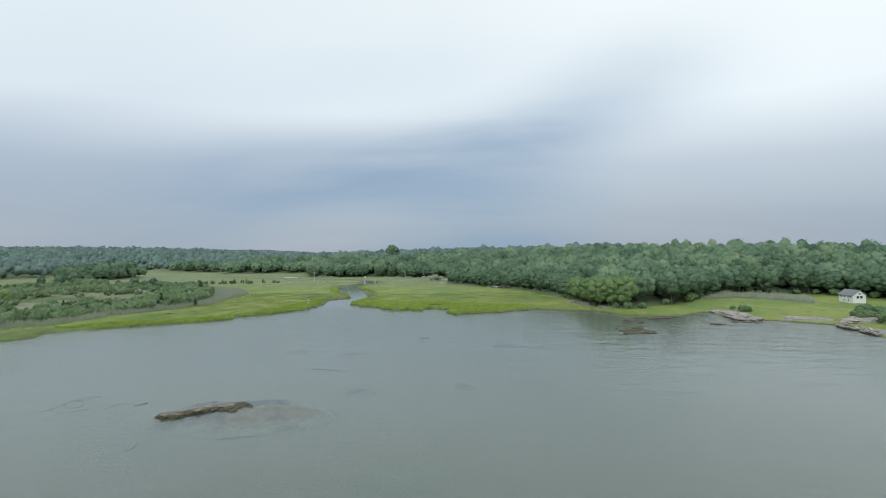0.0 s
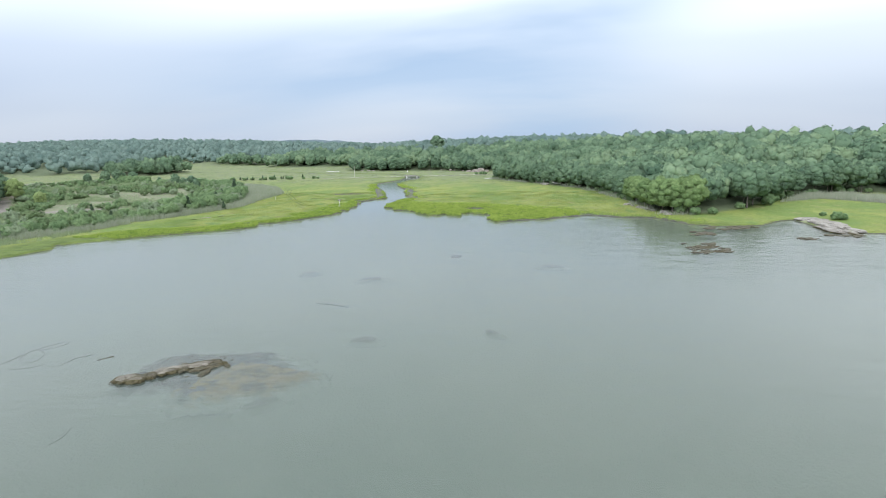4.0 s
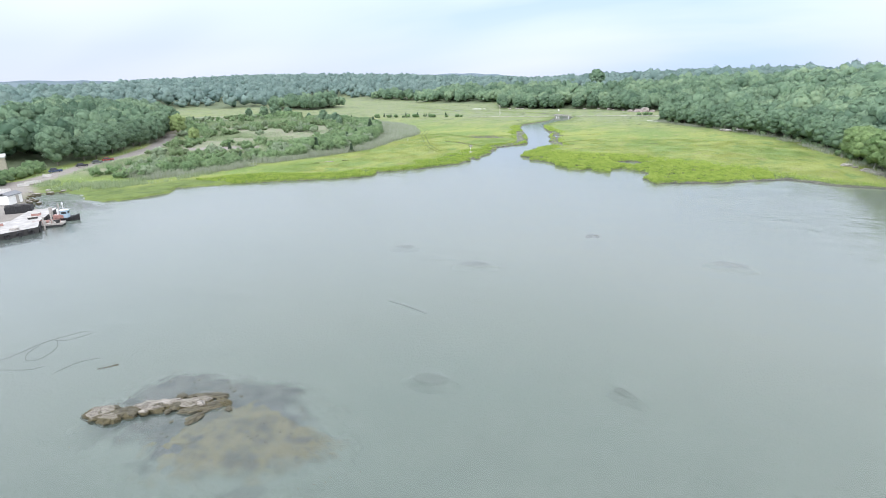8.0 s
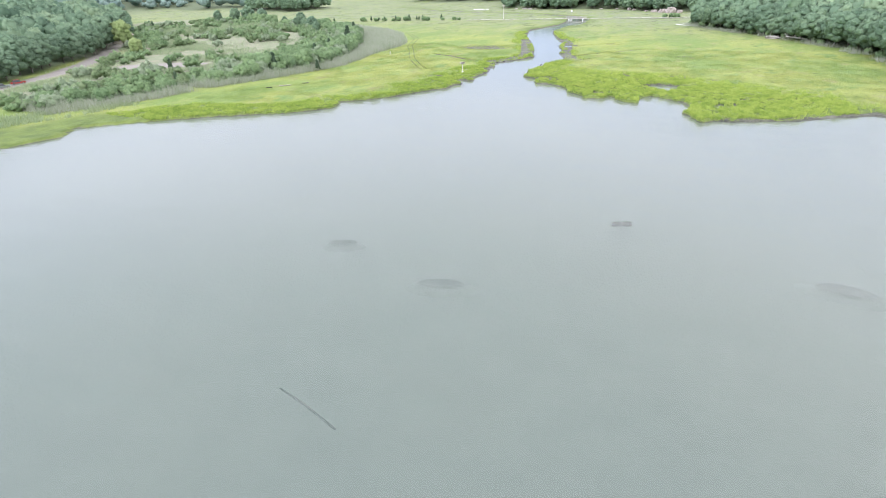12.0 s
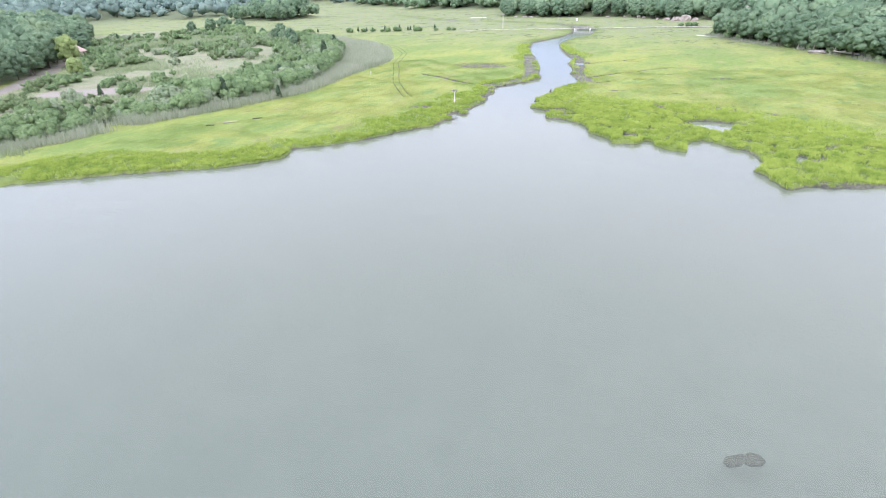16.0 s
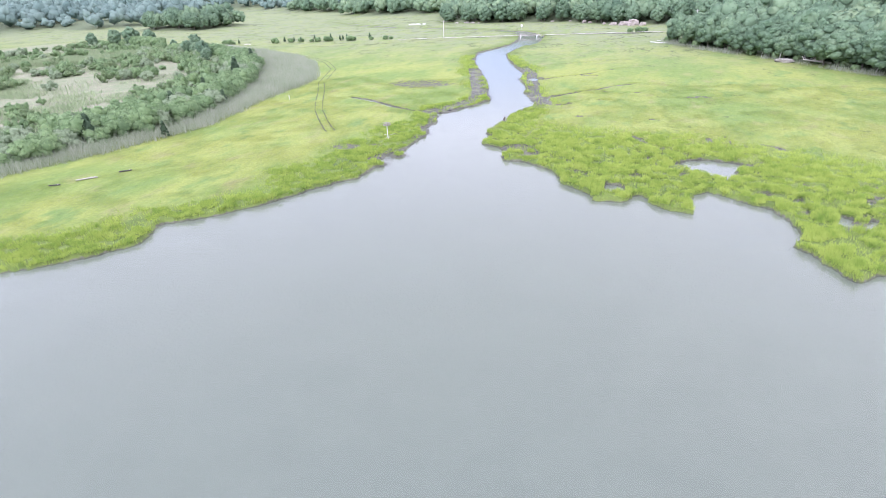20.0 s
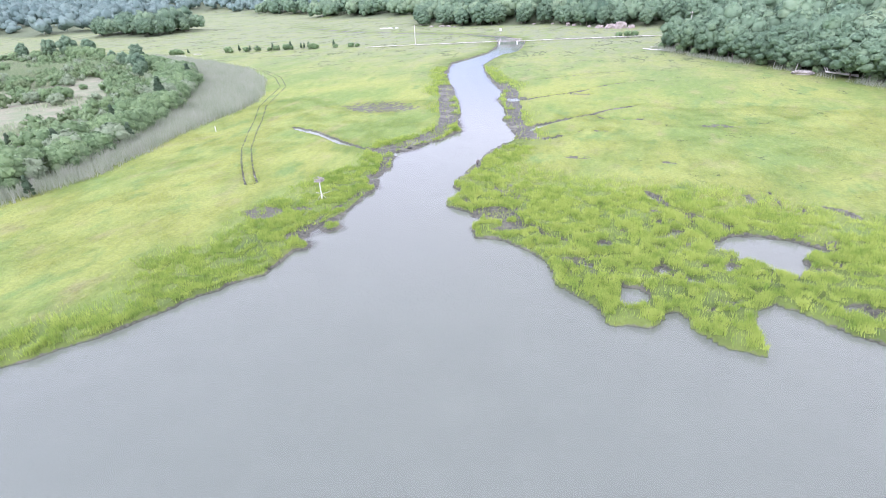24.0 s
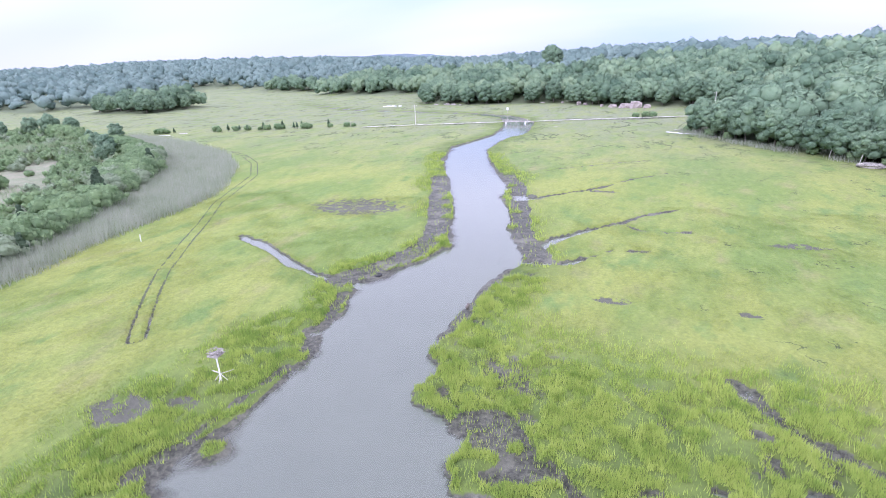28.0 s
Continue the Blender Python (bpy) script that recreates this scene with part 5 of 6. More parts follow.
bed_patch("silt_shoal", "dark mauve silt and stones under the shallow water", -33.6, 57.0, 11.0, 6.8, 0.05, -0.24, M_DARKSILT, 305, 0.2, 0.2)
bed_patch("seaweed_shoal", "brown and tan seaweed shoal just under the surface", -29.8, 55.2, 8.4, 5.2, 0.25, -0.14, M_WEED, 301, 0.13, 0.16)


def leaf_litter(name, label, cx, cy, a, b, turn, z, count, size, mat, seed, category="seaweed"):
    """Loose fronds on the bay floor, thinning out towards the rim."""
    r = np.random.default_rng(seed)
    u, v = r.normal(0, 0.5, count), r.normal(0, 0.5, count)
    c, s = math.cos(turn), math.sin(turn)
    p = np.stack([cx + u * a * c - v * b * s, cy + u * a * s + v * b * c, z + r.uniform(-0.1, 0.1, count)], -1)
    t = r.uniform(0, 6.283, count)
    da = np.stack([np.cos(t), np.sin(t), r.uniform(-0.2, 0.2, count)], -1) * size * r.uniform(0.5, 1.4, (count, 1))
    db = np.stack([-np.sin(t), np.cos(t), r.uniform(-0.2, 0.2, count)], -1) * size * 0.45
    q = np.stack([p - da, p + db, p + da, p - db], 1).reshape(-1, 3)
    me = mesh_from(name, q, np.arange(len(q)).reshape(-1, 4), mat)
    return tagged(new(name, me), label, category, kind="stuff")


for i, (x, y, a, b, t) in enumerate(((-19, 69.8, 2.6, 1.2, 0.2), (-1.2, 74.6, 1.8, 0.7, -0.35), (9, 117, 3.4, 1.3, -0.1), (-42, 107.5, 2.2, 0.8, 0.4), (-27.5, 103.2, 3.2, 1.2, 0.3), (-24.5, 50.5, 2.6, 1.1, 0.8))):
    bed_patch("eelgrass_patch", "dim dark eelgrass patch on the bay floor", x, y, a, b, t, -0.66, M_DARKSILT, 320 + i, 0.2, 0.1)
bed_patch("mud_shallow", "dark weedy mud under the shallow water beside the quay", -136, 107, 13, 4.5, 0.1, -0.15, M_DARKSILT, 307, 0.5, 0.1)
leaf_litter("reef_fronds", "loose brown fronds round the tidal reef", -33, 57, 10.5, 6.0, 0.0, -0.4, 700, 0.12, M_WEED, 340)
stone(2, M_WEEDROCK, -13.3, 123.5, -0.26, 0.7, 0.45, 0.3, 40, "dark rock awash in the bay", "rocks awash in the bay")
stone(3, M_WEEDROCK, -12.2, 124.1, -0.32, 0.6, 0.5, 0.3, 10, "dark rock awash in the bay", "rocks awash in the bay")

# ledges and boulders of the eastern shore
LEDGE = "ledges of the eastern shore"
for cx, cy, dx, dy, n, mat, w in ((46.5, 135, 4.2, 7.0, 30, M_WEEDROCK, 0.75), (47, 135, 3.0, 5.0, 14, M_ROCK, 0.7), (51, 157.5, 3.5, 3.0, 16, M_WEEDROCK, 0.8), (52, 156.5, 2.5, 2.0, 6, M_ROCK, 0.6), (62, 167, 6.0, 3.0, 20, M_WEEDROCK, 0.85),
                                  (66, 169, 5, 2.0, 8, M_ROCK, 0.6), (76, 149.5, 2.5, 1.0, 8, M_WEEDROCK, 0.8), (87, 154, 4.0, 2.0, 9, M_WEEDROCK, 0.9)):
    for i in range(n):
        x, y = cx + rnd.uniform(-dx, dx), cy + rnd.uniform(-dy, dy)
        s = w * rnd.uniform(0.6, 1.3)
        z = max(-0.03, height_at(x, y) - 0.15)
        stone(1 + rnd.randrange(3), mat, x, y, z, s * 1.5, s * 0.8, s * 0.30, rnd.uniform(10, 50), "low dark weedy rock at the waterline" if mat is M_WEEDROCK else "low tan rock among weed at the waterline", LEDGE, layered=0.6, tilt=rnd.uniform(-8, 8))
for k, (line, n, wide, w, turn) in enumerate(((LEDGES[0], 30, 2.8, 1.9, -82), (LEDGES[1], 20, 1.8, 1.3, -22), (LEDGES[2], 4, 0.8, 3.6, 20), (LEDGES[3], 10, 2.5, 2.4, 70))):
    for x, y in along(line, sum(math.dist(a, b) for a, b in zip(line, line[1:])) / n, wide, rnd):
        s = w * rnd.uniform(0.55, 1.25)
        stone(1 + rnd.randrange(3), M_PALEROCK, x, y, max(0.0, height_at(x, y) - 0.12) + rnd.uniform(0, 0.25), s * 1.5, s * 0.55, s * 0.26, turn + rnd.uniform(-14, 14), "broad pale slab of the shore ledge" if k == 2 else "tilted layered shore rock, pale and cracked", LEDGE, layered=0.5, tilt=rnd.uniform(4, 18))
for x, y in along([(45, 224), (49.5, 209), (53.5, 193)], 3.2, 1.2, rnd):
    s = rnd.uniform(0.6, 1.3)
    stone(4 + rnd.randrange(3), M_PALEROCK, x - 2, y - 2, height_at(x - 2, y - 2) + 0.1, s * 1.3, s, s * 0.7, rnd.uniform(0, 180), "pale boulder between woods and marsh", "boulders at the foot of the woods", "boulder")
M_PINK = plain("pink_granite", (0.27, 0.235, 0.215), (0.43, 0.375, 0.345), 0.6, 0.85, relief=0.8)
for x, y, s, h in ((-36, 476, 3.6, 3.6), (-41, 478, 3.0, 2.4), (-30.5, 475, 1.9, 1.9), (-47, 481, 2.2, 1.6), (-53, 487, 1.4, 1.2), (-62, 496, 1.5, 1.3), (-66, 500, 2.0, 1.8), (-76, 510, 1.3, 1.0), (-88, 512, 1.2, 0.8)):
    stone(1 + rnd.randrange(4), M_PINK, x, y, height_at(x, y) + h * 0.15, s, s * 0.7, h, rnd.uniform(0, 90), "large pinkish granite boulder before the woods", "granite boulders before the woods", "boulder")
for x, y in along([(-158, 512), (-138, 509)], 3.2, 1.5, rnd):
    s = rnd.uniform(0.7, 1.4)
    stone(5, M_PALEROCK, x, y, height_at(x, y) + 0.1, s * 1.3, s, s * 0.8, rnd.uniform(0, 180), "pale stone at the edge of the far woods", "stones at the far woods")
for x, y in along([(-189, 506), (-177, 505)], 2.0, 1.2, rnd):
    s = rnd.uniform(0.6, 1.1)
    stone(6, M_WHITEPAINT, x, y, height_at(x, y) + 0.1, s * 1.6, s, s * 0.5, rnd.uniform(0, 180), "bleached white debris lying on the marsh", "bleached debris on the marsh", "debris")
stone(5, M_PALEROCK, 14.5, 327, 0.9, 3.0, 1.4, 0.9, 160, "long pale rock at the foot of the woods", "boulders at the foot of the woods", "boulder")
for x, y, s, t in ((-67, 403, 2.6, 20), (-72.5, 392, 2.0, 30), (-90.5, 399, 2.4, 50)):
    stone(5, M_PALEROCK, x, y, 0.25, s, 0.5, 0.3, t, "pale mud-stained stone on the creek bank", "stones on the creek bank")


# ---- simple solids ----
def box(bm, x, y, z, sx, sy, sz, bevel=0.0, turn=0.0):
    """A block with its base centre at x, y, z."""
    r = bmesh.ops.create_cube(bm, size=1.0, matrix=Matrix.Translation((x, y, z + sz / 2)) @ Matrix.Rotation(radians(turn), 4, "Z") @ Matrix.Diagonal((sx, sy, sz, 1)))
    if bevel:
        es = {e for v in r["verts"] for e in v.link_edges}
        bmesh.ops.bevel(bm, geom=list(es), offset=bevel, segments=2, affect="EDGES")
    return bm


def block(name, parent, mat, x, y, z, sx, sy, sz, bevel=0.02, label="", turn=0.0):
    return part(name, box(bmesh.new(), x, y, z, sx, sy, sz, bevel, turn), mat, parent, label)


def rod(name, parent, mat, a, b, r0, r1=None, seg=8, label=""):
    bm = bmesh.new()
    limb(bm, a, b, r0, r0 if r1 is None else r1, seg)
    return part(name, bm, mat, parent, label)


def tube_mesh(pts, r, seg=5):
    """A soft tube along a line of points."""
    pts = [Vector(p) for p in pts]
    bm = bmesh.new()
    rings = []
    for i, p in enumerate(pts):
        d = (pts[min(i + 1, len(pts) - 1)] - pts[max(i - 1, 0)]).normalized()
        q = d.to_track_quat("Z", "Y").to_matrix()
        rings.append([bm.verts.new(p + q @ Vector((r * math.cos(6.2832 * k / seg), r * math.sin(6.2832 * k / seg), 0))) for k in range(seg)])
    for a, b in zip(rings, rings[1:]):
        for k in range(seg):
            bm.faces.new((a[k], a[(k + 1) % seg], b[(k + 1) % seg], b[k]))
    bm.faces.new(rings[0][::-1])
    bm.faces.new(rings[-1])
    return bm


def curve_pts(pts, steps=6, z=0.0):
    """Catmull-Rom points through a few plan points."""
    p = [Vector((x, y, z)) for x, y in pts]
    p = [p[0] * 2 - p[1]] + p + [p[-1] * 2 - p[-2]]
    out = []
    for i in range(1, len(p) - 2):
        a, b, c, d = p[i - 1 : i + 3]
        for k in range(steps):
            t = k / steps
            out.append(0.5 * ((2 * b) + (c - a) * t + (2 * a - 5 * b + 4 * c - d) * t * t + (3 * b - a - 3 * c + d) * t**3))
    return out + [p[-2]]


# ropes and poles in the water
M_ROPE = plain("wet_dark_rope", (0.05, 0.055, 0.05), (0.12, 0.12, 0.10), 6, 0.8)
for pts in ([(-62.5, 52.5), (-61.1, 55), (-61.2, 58.3), (-60.9, 60), (-59.6, 62.6), (-58.6, 62.4), (-59.2, 60.4), (-60.6, 59.6)], [(-60.9, 60), (-58.6, 58.6), (-57.6, 56.4), (-58.6, 55.6), (-60.2, 56.6), (-60.9, 58.2)],
            [(-58.8, 53.4), (-56.3, 54.5), (-55.6, 55.6)], [(-53.2, 55.2), (-53.0, 57.6), (-51.8, 59)], [(-39.0, 39.2), (-38.8, 40.4), (-39.4, 42.2)]):
    ob = part("rope", tube_mesh(curve_pts(pts, 7, -0.01), 0.026), M_ROPE)
    tagged(ob, "dark rope floating in loops on the bay", "rope", "floating ropes")
ob = part("sunken_pole", tube_mesh([(-31.4, 83.8, -0.09), (-28.5, 83.1, -0.05), (-25.2, 82.1, -0.12)], 0.08, 7), M_EEL)
tagged(ob, "thin dark pole lying awash in the bay", "pole")
ob = part("drift_log", tube_mesh([(-49.9, 57.4, -0.07), (-49.2, 58.2, -0.05), (-48.7, 58.8, 0.03)], 0.09, 7), M_WEEDROCK)
tagged(ob, "short dark log floating beside the reef", "log")


# ---- the white house on the eastern shore ----
M_ROOF = plain("grey_shingle_roof", (0.16, 0.165, 0.175), (0.26, 0.265, 0.275), 3, 0.85)
M_GLASS = plain("dark_window_glass", (0.03, 0.035, 0.04), (0.06, 0.065, 0.07), 1, 0.1, relief=0.0)


def gable_roof(parent, sx, sy, z, rise, over=0.35, mat=None, name="roof"):
    """A gable roof with its ridge along y, of real thickness."""
    bm = bmesh.new()
    hx, hy = sx / 2 + over, sy / 2 + over
    dz = over * rise / (sx / 2)
    t = 0.16
    for s in (-1, 1):
        v = [bm.verts.new(p) for p in ((s * hx, -hy, z - dz), (0, -hy, z + rise), (0, hy, z + rise), (s * hx, hy, z - dz),
                                       (s * hx, -hy, z - dz + t), (0, -hy, z + rise + t), (0, hy, z + rise + t), (s * hx, hy, z - dz + t))]
        for f in ((0, 1, 2, 3), (7, 6, 5, 4), (0, 4, 5, 1), (1, 5, 6, 2), (2, 6, 7, 3), (3, 7, 4, 0)):
            bm.faces.new([v[i] for i in f])
    bmesh.ops.recalc_face_normals(bm, faces=bm.faces)
    return part(name, bm, mat or M_ROOF, parent)


def house(name, label, x, y, turn, sx, sy, wall, rise, wall_mat, roof_mat, windows, base=0.0):
    th = thing(name, pose(x, y, height_at(x, y) + base, 0, 0, turn), label, "house")
    bm = box(bmesh.new(), 0, 0, -1.0, sx, sy, wall + 1.0)
    top = wall
    for s in (-1, 1):
        v = [bm.verts.new(p) for p in ((-sx / 2, s * sy / 2, top), (sx / 2, s * sy / 2, top), (0, s * sy / 2, top + rise), (-sx / 2, s * (sy / 2 - 0.2), top), (sx / 2, s * (sy / 2 - 0.2), top), (0, s * (sy / 2 - 0.2), top + rise))]
        for f in ((0, 1, 2), (3, 5, 4), (0, 2, 5, 3), (1, 4, 5, 2)):
            bm.faces.new([v[i] for i in f])
    part("wall", bm, wall_mat, th)
    gable_roof(th, sx, sy, wall, rise, mat=roof_mat)
    for face, u, z, w, h in windows:
        fx, fy = (-sx / 2, u) if face == "w" else (u, -sy / 2)
        win = part("window", box(bmesh.new(), fx, fy, z, 0.10 if face == "w" else w + 0.2, w + 0.2 if face == "w" else 0.10, h + 0.2, 0.01), M_WHITEPAINT, th)
        block("pane", win, M_GLASS, fx - (0.03 if face == "w" else 0), fy - (0.03 if face == "s" else 0), z + 0.1, 0.10 if face == "w" else w, w if face == "w" else 0.10, h, 0.0)
    return th


house("white_house", "white clapboard cottage with a grey gable roof", 158.6, 215.2, 0, 5.2, 8.6, 3.3, 2.0, M_WHITEPAINT, M_ROOF,
      [("w", -3.0, 2.2, 0.7, 0.6), ("w", -1.6, 2.2, 0.7, 0.6), ("w", 0.6, 2.2, 0.7, 0.6), ("w", 2.8, 2.2, 0.7, 0.6), ("w", -1.8, 0.7, 0.6, 0.6), ("w", 1.0, 0.7, 0.6, 0.6),
       ("s", -0.7, 1.9, 0.9, 1.0), ("s", 0.7, 1.9, 0.9, 1.0), ("s", 0.0, 3.5, 0.6, 0.6)])
M_PINKROOF = plain("faded_red_roof", (0.36, 0.25, 0.22), (0.48, 0.36, 0.33), 2, 0.85)
M_BEIGE = plain("beige_block_wall", (0.40, 0.37, 0.29), (0.52, 0.48, 0.39), 1.5, 0.85)
house("red_roofed_house", "small house with a faded red roof among trees", -272, 251, 35, 7, 9, 3.0, 2.2, M_BEIGE, M_PINKROOF, [("w", 0, 1.0, 1.0, 1.1), ("s", 0, 1.0, 1.0, 1.1)])


def flat_building(x, y, turn, sx, sy, h, label):
    th = thing("storage_building", pose(x, y, height_at(x, y), 0, 0, turn), label, "building", "flat-roofed buildings behind the yard")
    block("wall", th, M_BEIGE, 0, 0, -0.5, sx, sy, h + 0.5, 0.03)
    block("roof", th, M_WHITEPAINT, 0, 0, h, sx + 0.8, sy + 0.8, 0.45, 0.04, "pale flat roof with a deep edge")
    for u in (-sx * 0.25, sx * 0.2):
        block("door", th, M_WOODGREY, u, -sy / 2 - 0.03, -0.1, 2.4, 0.08, 2.6, 0.01)


flat_building(-203.5, 123.5, 62, 10, 8, 4.2, "beige flat-roofed building with a pale roof edge")
flat_building(-244, 150, 62, 14, 8, 4.6, "long flat-roofed building among the trees")

# ---- the boat yard ----
bm = bmesh.new()
QUAY = [(-114.3, 79.5), (-112.8, 87.4), (-117.8, 90.5), (-127.4, 99.6), (-131.5, 96.5), (-124, 88.5), (-128, 74)]
lo = [bm.verts.new((x, y, -1.6)) for x, y in QUAY]
hi = [bm.verts.new((x, y, 1.15)) for x, y in QUAY]
bm.faces.new(hi)
for i in range(len(QUAY)):
    bm.faces.new((lo[i - 1], lo[i], hi[i], hi[i - 1])).material_index = 1
bmesh.ops.recalc_face_normals(bm, faces=bm.faces)
quay = tagged(part("quay", bm, M_CONCRETE), "pale worn concrete quay with dark timber facing", "quay", kind="")
quay.data.materials.append(M_TARRED)
for (ax, ay), (bx, by) in zip(QUAY[:4], QUAY[1:5]):
    n = int(math.hypot(bx - ax, by - ay) / 1.7)
    for k in range(n):
        t = (k + 0.5) / n
        rod("fender_pile", quay, M_TARRED, (ax + (bx - ax) * t, ay + (by - ay) * t, -1.6), (ax + (bx - ax) * t, ay + (by - ay) * t, 1.0 + 0.15 * rnd.random()), 0.24, 0.22, 7)


def shed(x, y, turn):
    th = thing("white_shed", pose(x, y, height_at(x, y), 0, 0, turn), "small white shed with a grey roof beside the quay", "shed")
    bm = box(bmesh.new(), 0, 0, 0, 2.6, 4.2, 2.1, 0.02)
    part("wall", bm, M_WHITEPAINT, th)
    gable_roof(th, 2.6, 4.2, 2.1, 0.55, 0.15)
    block("door", th, M_WOODGREY, 1.32, 0.6, 0.05, 0.06, 0.9, 1.9, 0.01)


shed(-145.2, 99.6, 25)


def skip(x, y, turn):
    th = thing("scrap_container", pose(x, y, height_at(x, y), 0, 0, turn), "black open scrap container heaped with dark netting", "container")
    bm = bmesh.new()
    for sx, sy, px, py in ((0.1, 2.2, -2.4, 0), (0.1, 2.2, 2.4, 0), (4.9, 0.1, 0, -1.1), (4.9, 0.1, 0, 1.1)):
        box(bm, px, py, 0, sx, sy, 1.5, 0.01)
    box(bm, 0, 0, 0, 4.8, 2.2, 0.15)
    part("hull", bm, M_BLACK, th)
    for i in range(4):
        block("rib", th, M_BLACK, -1.8 + 1.2 * i, -1.17, 0, 0.12, 0.1, 1.45, 0.01)
    for i in range(7):
        ob = part("net_heap", stone_mesh(20 + i, 0.8, 0.7, 0.5, 2), M_TARRED, th)
        ob.location = (-1.8 + 0.6 * i, rnd.uniform(-0.5, 0.5), 1.4)


skip(-132.2, 94.6, 50)


def hull_mesh(length, beam, depth, sheer=0.35, n=12):
    bm = bmesh.new()
    rows = []
    for i in range(n + 1):
        t = i / n
        w = beam / 2 * (1 - max(0, (t - 0.55) / 0.45) ** 2.2) * (0.86 + 0.14 * min(1, t * 4))
        w = max(w, 0.03)
        x = (t - 0.5) * length
        z1 = depth + sheer * max(0, (t - 0.4) / 0.6) ** 2
        rows.append([bm.verts.new(p) for p in ((x, -w, z1), (x - 0.05 * t, -w * 0.82, 0.1), (x - 0.1 * t, 0, -0.35), (x - 0.05 * t, w * 0.82, 0.1), (x, w, z1), (x, w * 0.82, z1 - 0.08), (x, 0, z1 - 0.16), (x, -w * 0.82, z1 - 0.08))])
    for a, b in zip(rows, rows[1:]):
        for k in range(8):
            bm.faces.new((a[k], a[(k + 1) % 8], b[(k + 1) % 8], b[k]))
    bm.faces.new(rows[0])
    bm.faces.new(rows[-1][::-1])
    bmesh.ops.recalc_face_normals(bm, faces=bm.faces)
    return bm


M_BLUE = plain("faded_blue_paint", (0.33, 0.47, 0.58), (0.46, 0.58, 0.66), 2, 0.6, relief=0.1)
M_RED = plain("rusty_red_paint", (0.33, 0.17, 0.14), (0.45, 0.27, 0.23), 2, 0.6, relief=0.1)


def tug(x, y, turn):
    th = thing("tugboat", pose(x, y, 0.0, 0, 0, turn), "small tugboat with a black hull and blue wheelhouse", "boat")
    part("hull", hull_mesh(7.6, 2.9, 0.75, 0.6), M_BLACK, th)
    block("deckhouse", th, M_RED, -0.9, 0, 0.65, 2.6, 1.7, 1.0, 0.08, "rusty red deckhouse")
    wh = block("wheelhouse", th, M_BLUE, 0.5, 0, 0.65, 1.7, 1.6, 2.1, 0.08, "faded blue wheelhouse")
    block("wheelhouse_roof", wh, M_WHITEPAINT, 0.5, 0, 2.75, 2.0, 1.9, 0.12, 0.03)
    for sy in (-0.81, 0.81):
        block("window", wh, M_GLASS, 0.5, sy, 1.85, 1.2, 0.05, 0.55, 0.0)
    block("window", wh, M_GLASS, 1.36, 0, 1.85, 0.05, 1.2, 0.55, 0.0)
    rod("funnel", th, M_WHITEPAINT, (-1.1, 0, 1.6), (-1.1, 0, 3.2), 0.28, 0.25, 10)
    rod("mast", th, M_WHITEPAINT, (0.3, 0, 2.8), (0.3, 0, 5.0), 0.09, 0.05, 6)
    block("mast_light", th, M_WHITEPAINT, 0.3, 0, 4.2, 0.35, 0.35, 0.4, 0.05)
    for i in range(5):
        for sy in (-1, 1):
            m = pose(-2.6 + 1.2 * i, sy * 1.48, 0.55, 90) 
            pts = [m @ Vector((0.28 * math.cos(a * 0.5236), 0.28 * math.sin(a * 0.5236), 0)) for a in range(13)]
            part("tyre_fender", tube_mesh(pts, 0.1, 6), M_BLACK, th)
    bm = tube_mesh([(3.2, -0.6, 1.2), (3.75, 0, 1.35), (3.2, 0.6, 1.2)], 0.2, 7)
    part("bow_fender", bm, M_BLACK, th)
    th.scale = (0.8, 0.8, 0.8)


tug(-118.6, 95.7, 40)


def workboat(x, y, turn):
    th = thing("work_float", pose(x, y, 0.0, 0, 0, turn), "low timber work float piled with gear", "boat")
    block("deck", th, M_WOODGREY, 0, 0, 0.25, 5.4, 2.2, 0.35, 0.05)
    for sy in (-0.8, 0.8):
        block("pontoon", th, M_BLACK, 0, sy, -0.3, 5.2, 0.55, 0.58, 0.08)
    for i in range(6):
        block("crate", th, rnd.choice((M_RED, M_WOODGREY, M_TARRED)), rnd.uniform(-2.2, 2.0), rnd.uniform(-0.7, 0.7), 0.6, 0.7, 0.55, rnd.uniform(0.3, 0.7), 0.03, turn=rnd.uniform(0, 90))
    rod("rail", th, M_RED, (-2.4, -1.0, 1.4), (2.4, -1.0, 1.4), 0.04)
    for i in range(4):
        rod("rail_post", th, M_RED, (-2.4 + 1.6 * i, -1.0, 0.6), (-2.4 + 1.6 * i, -1.0, 1.4), 0.04)


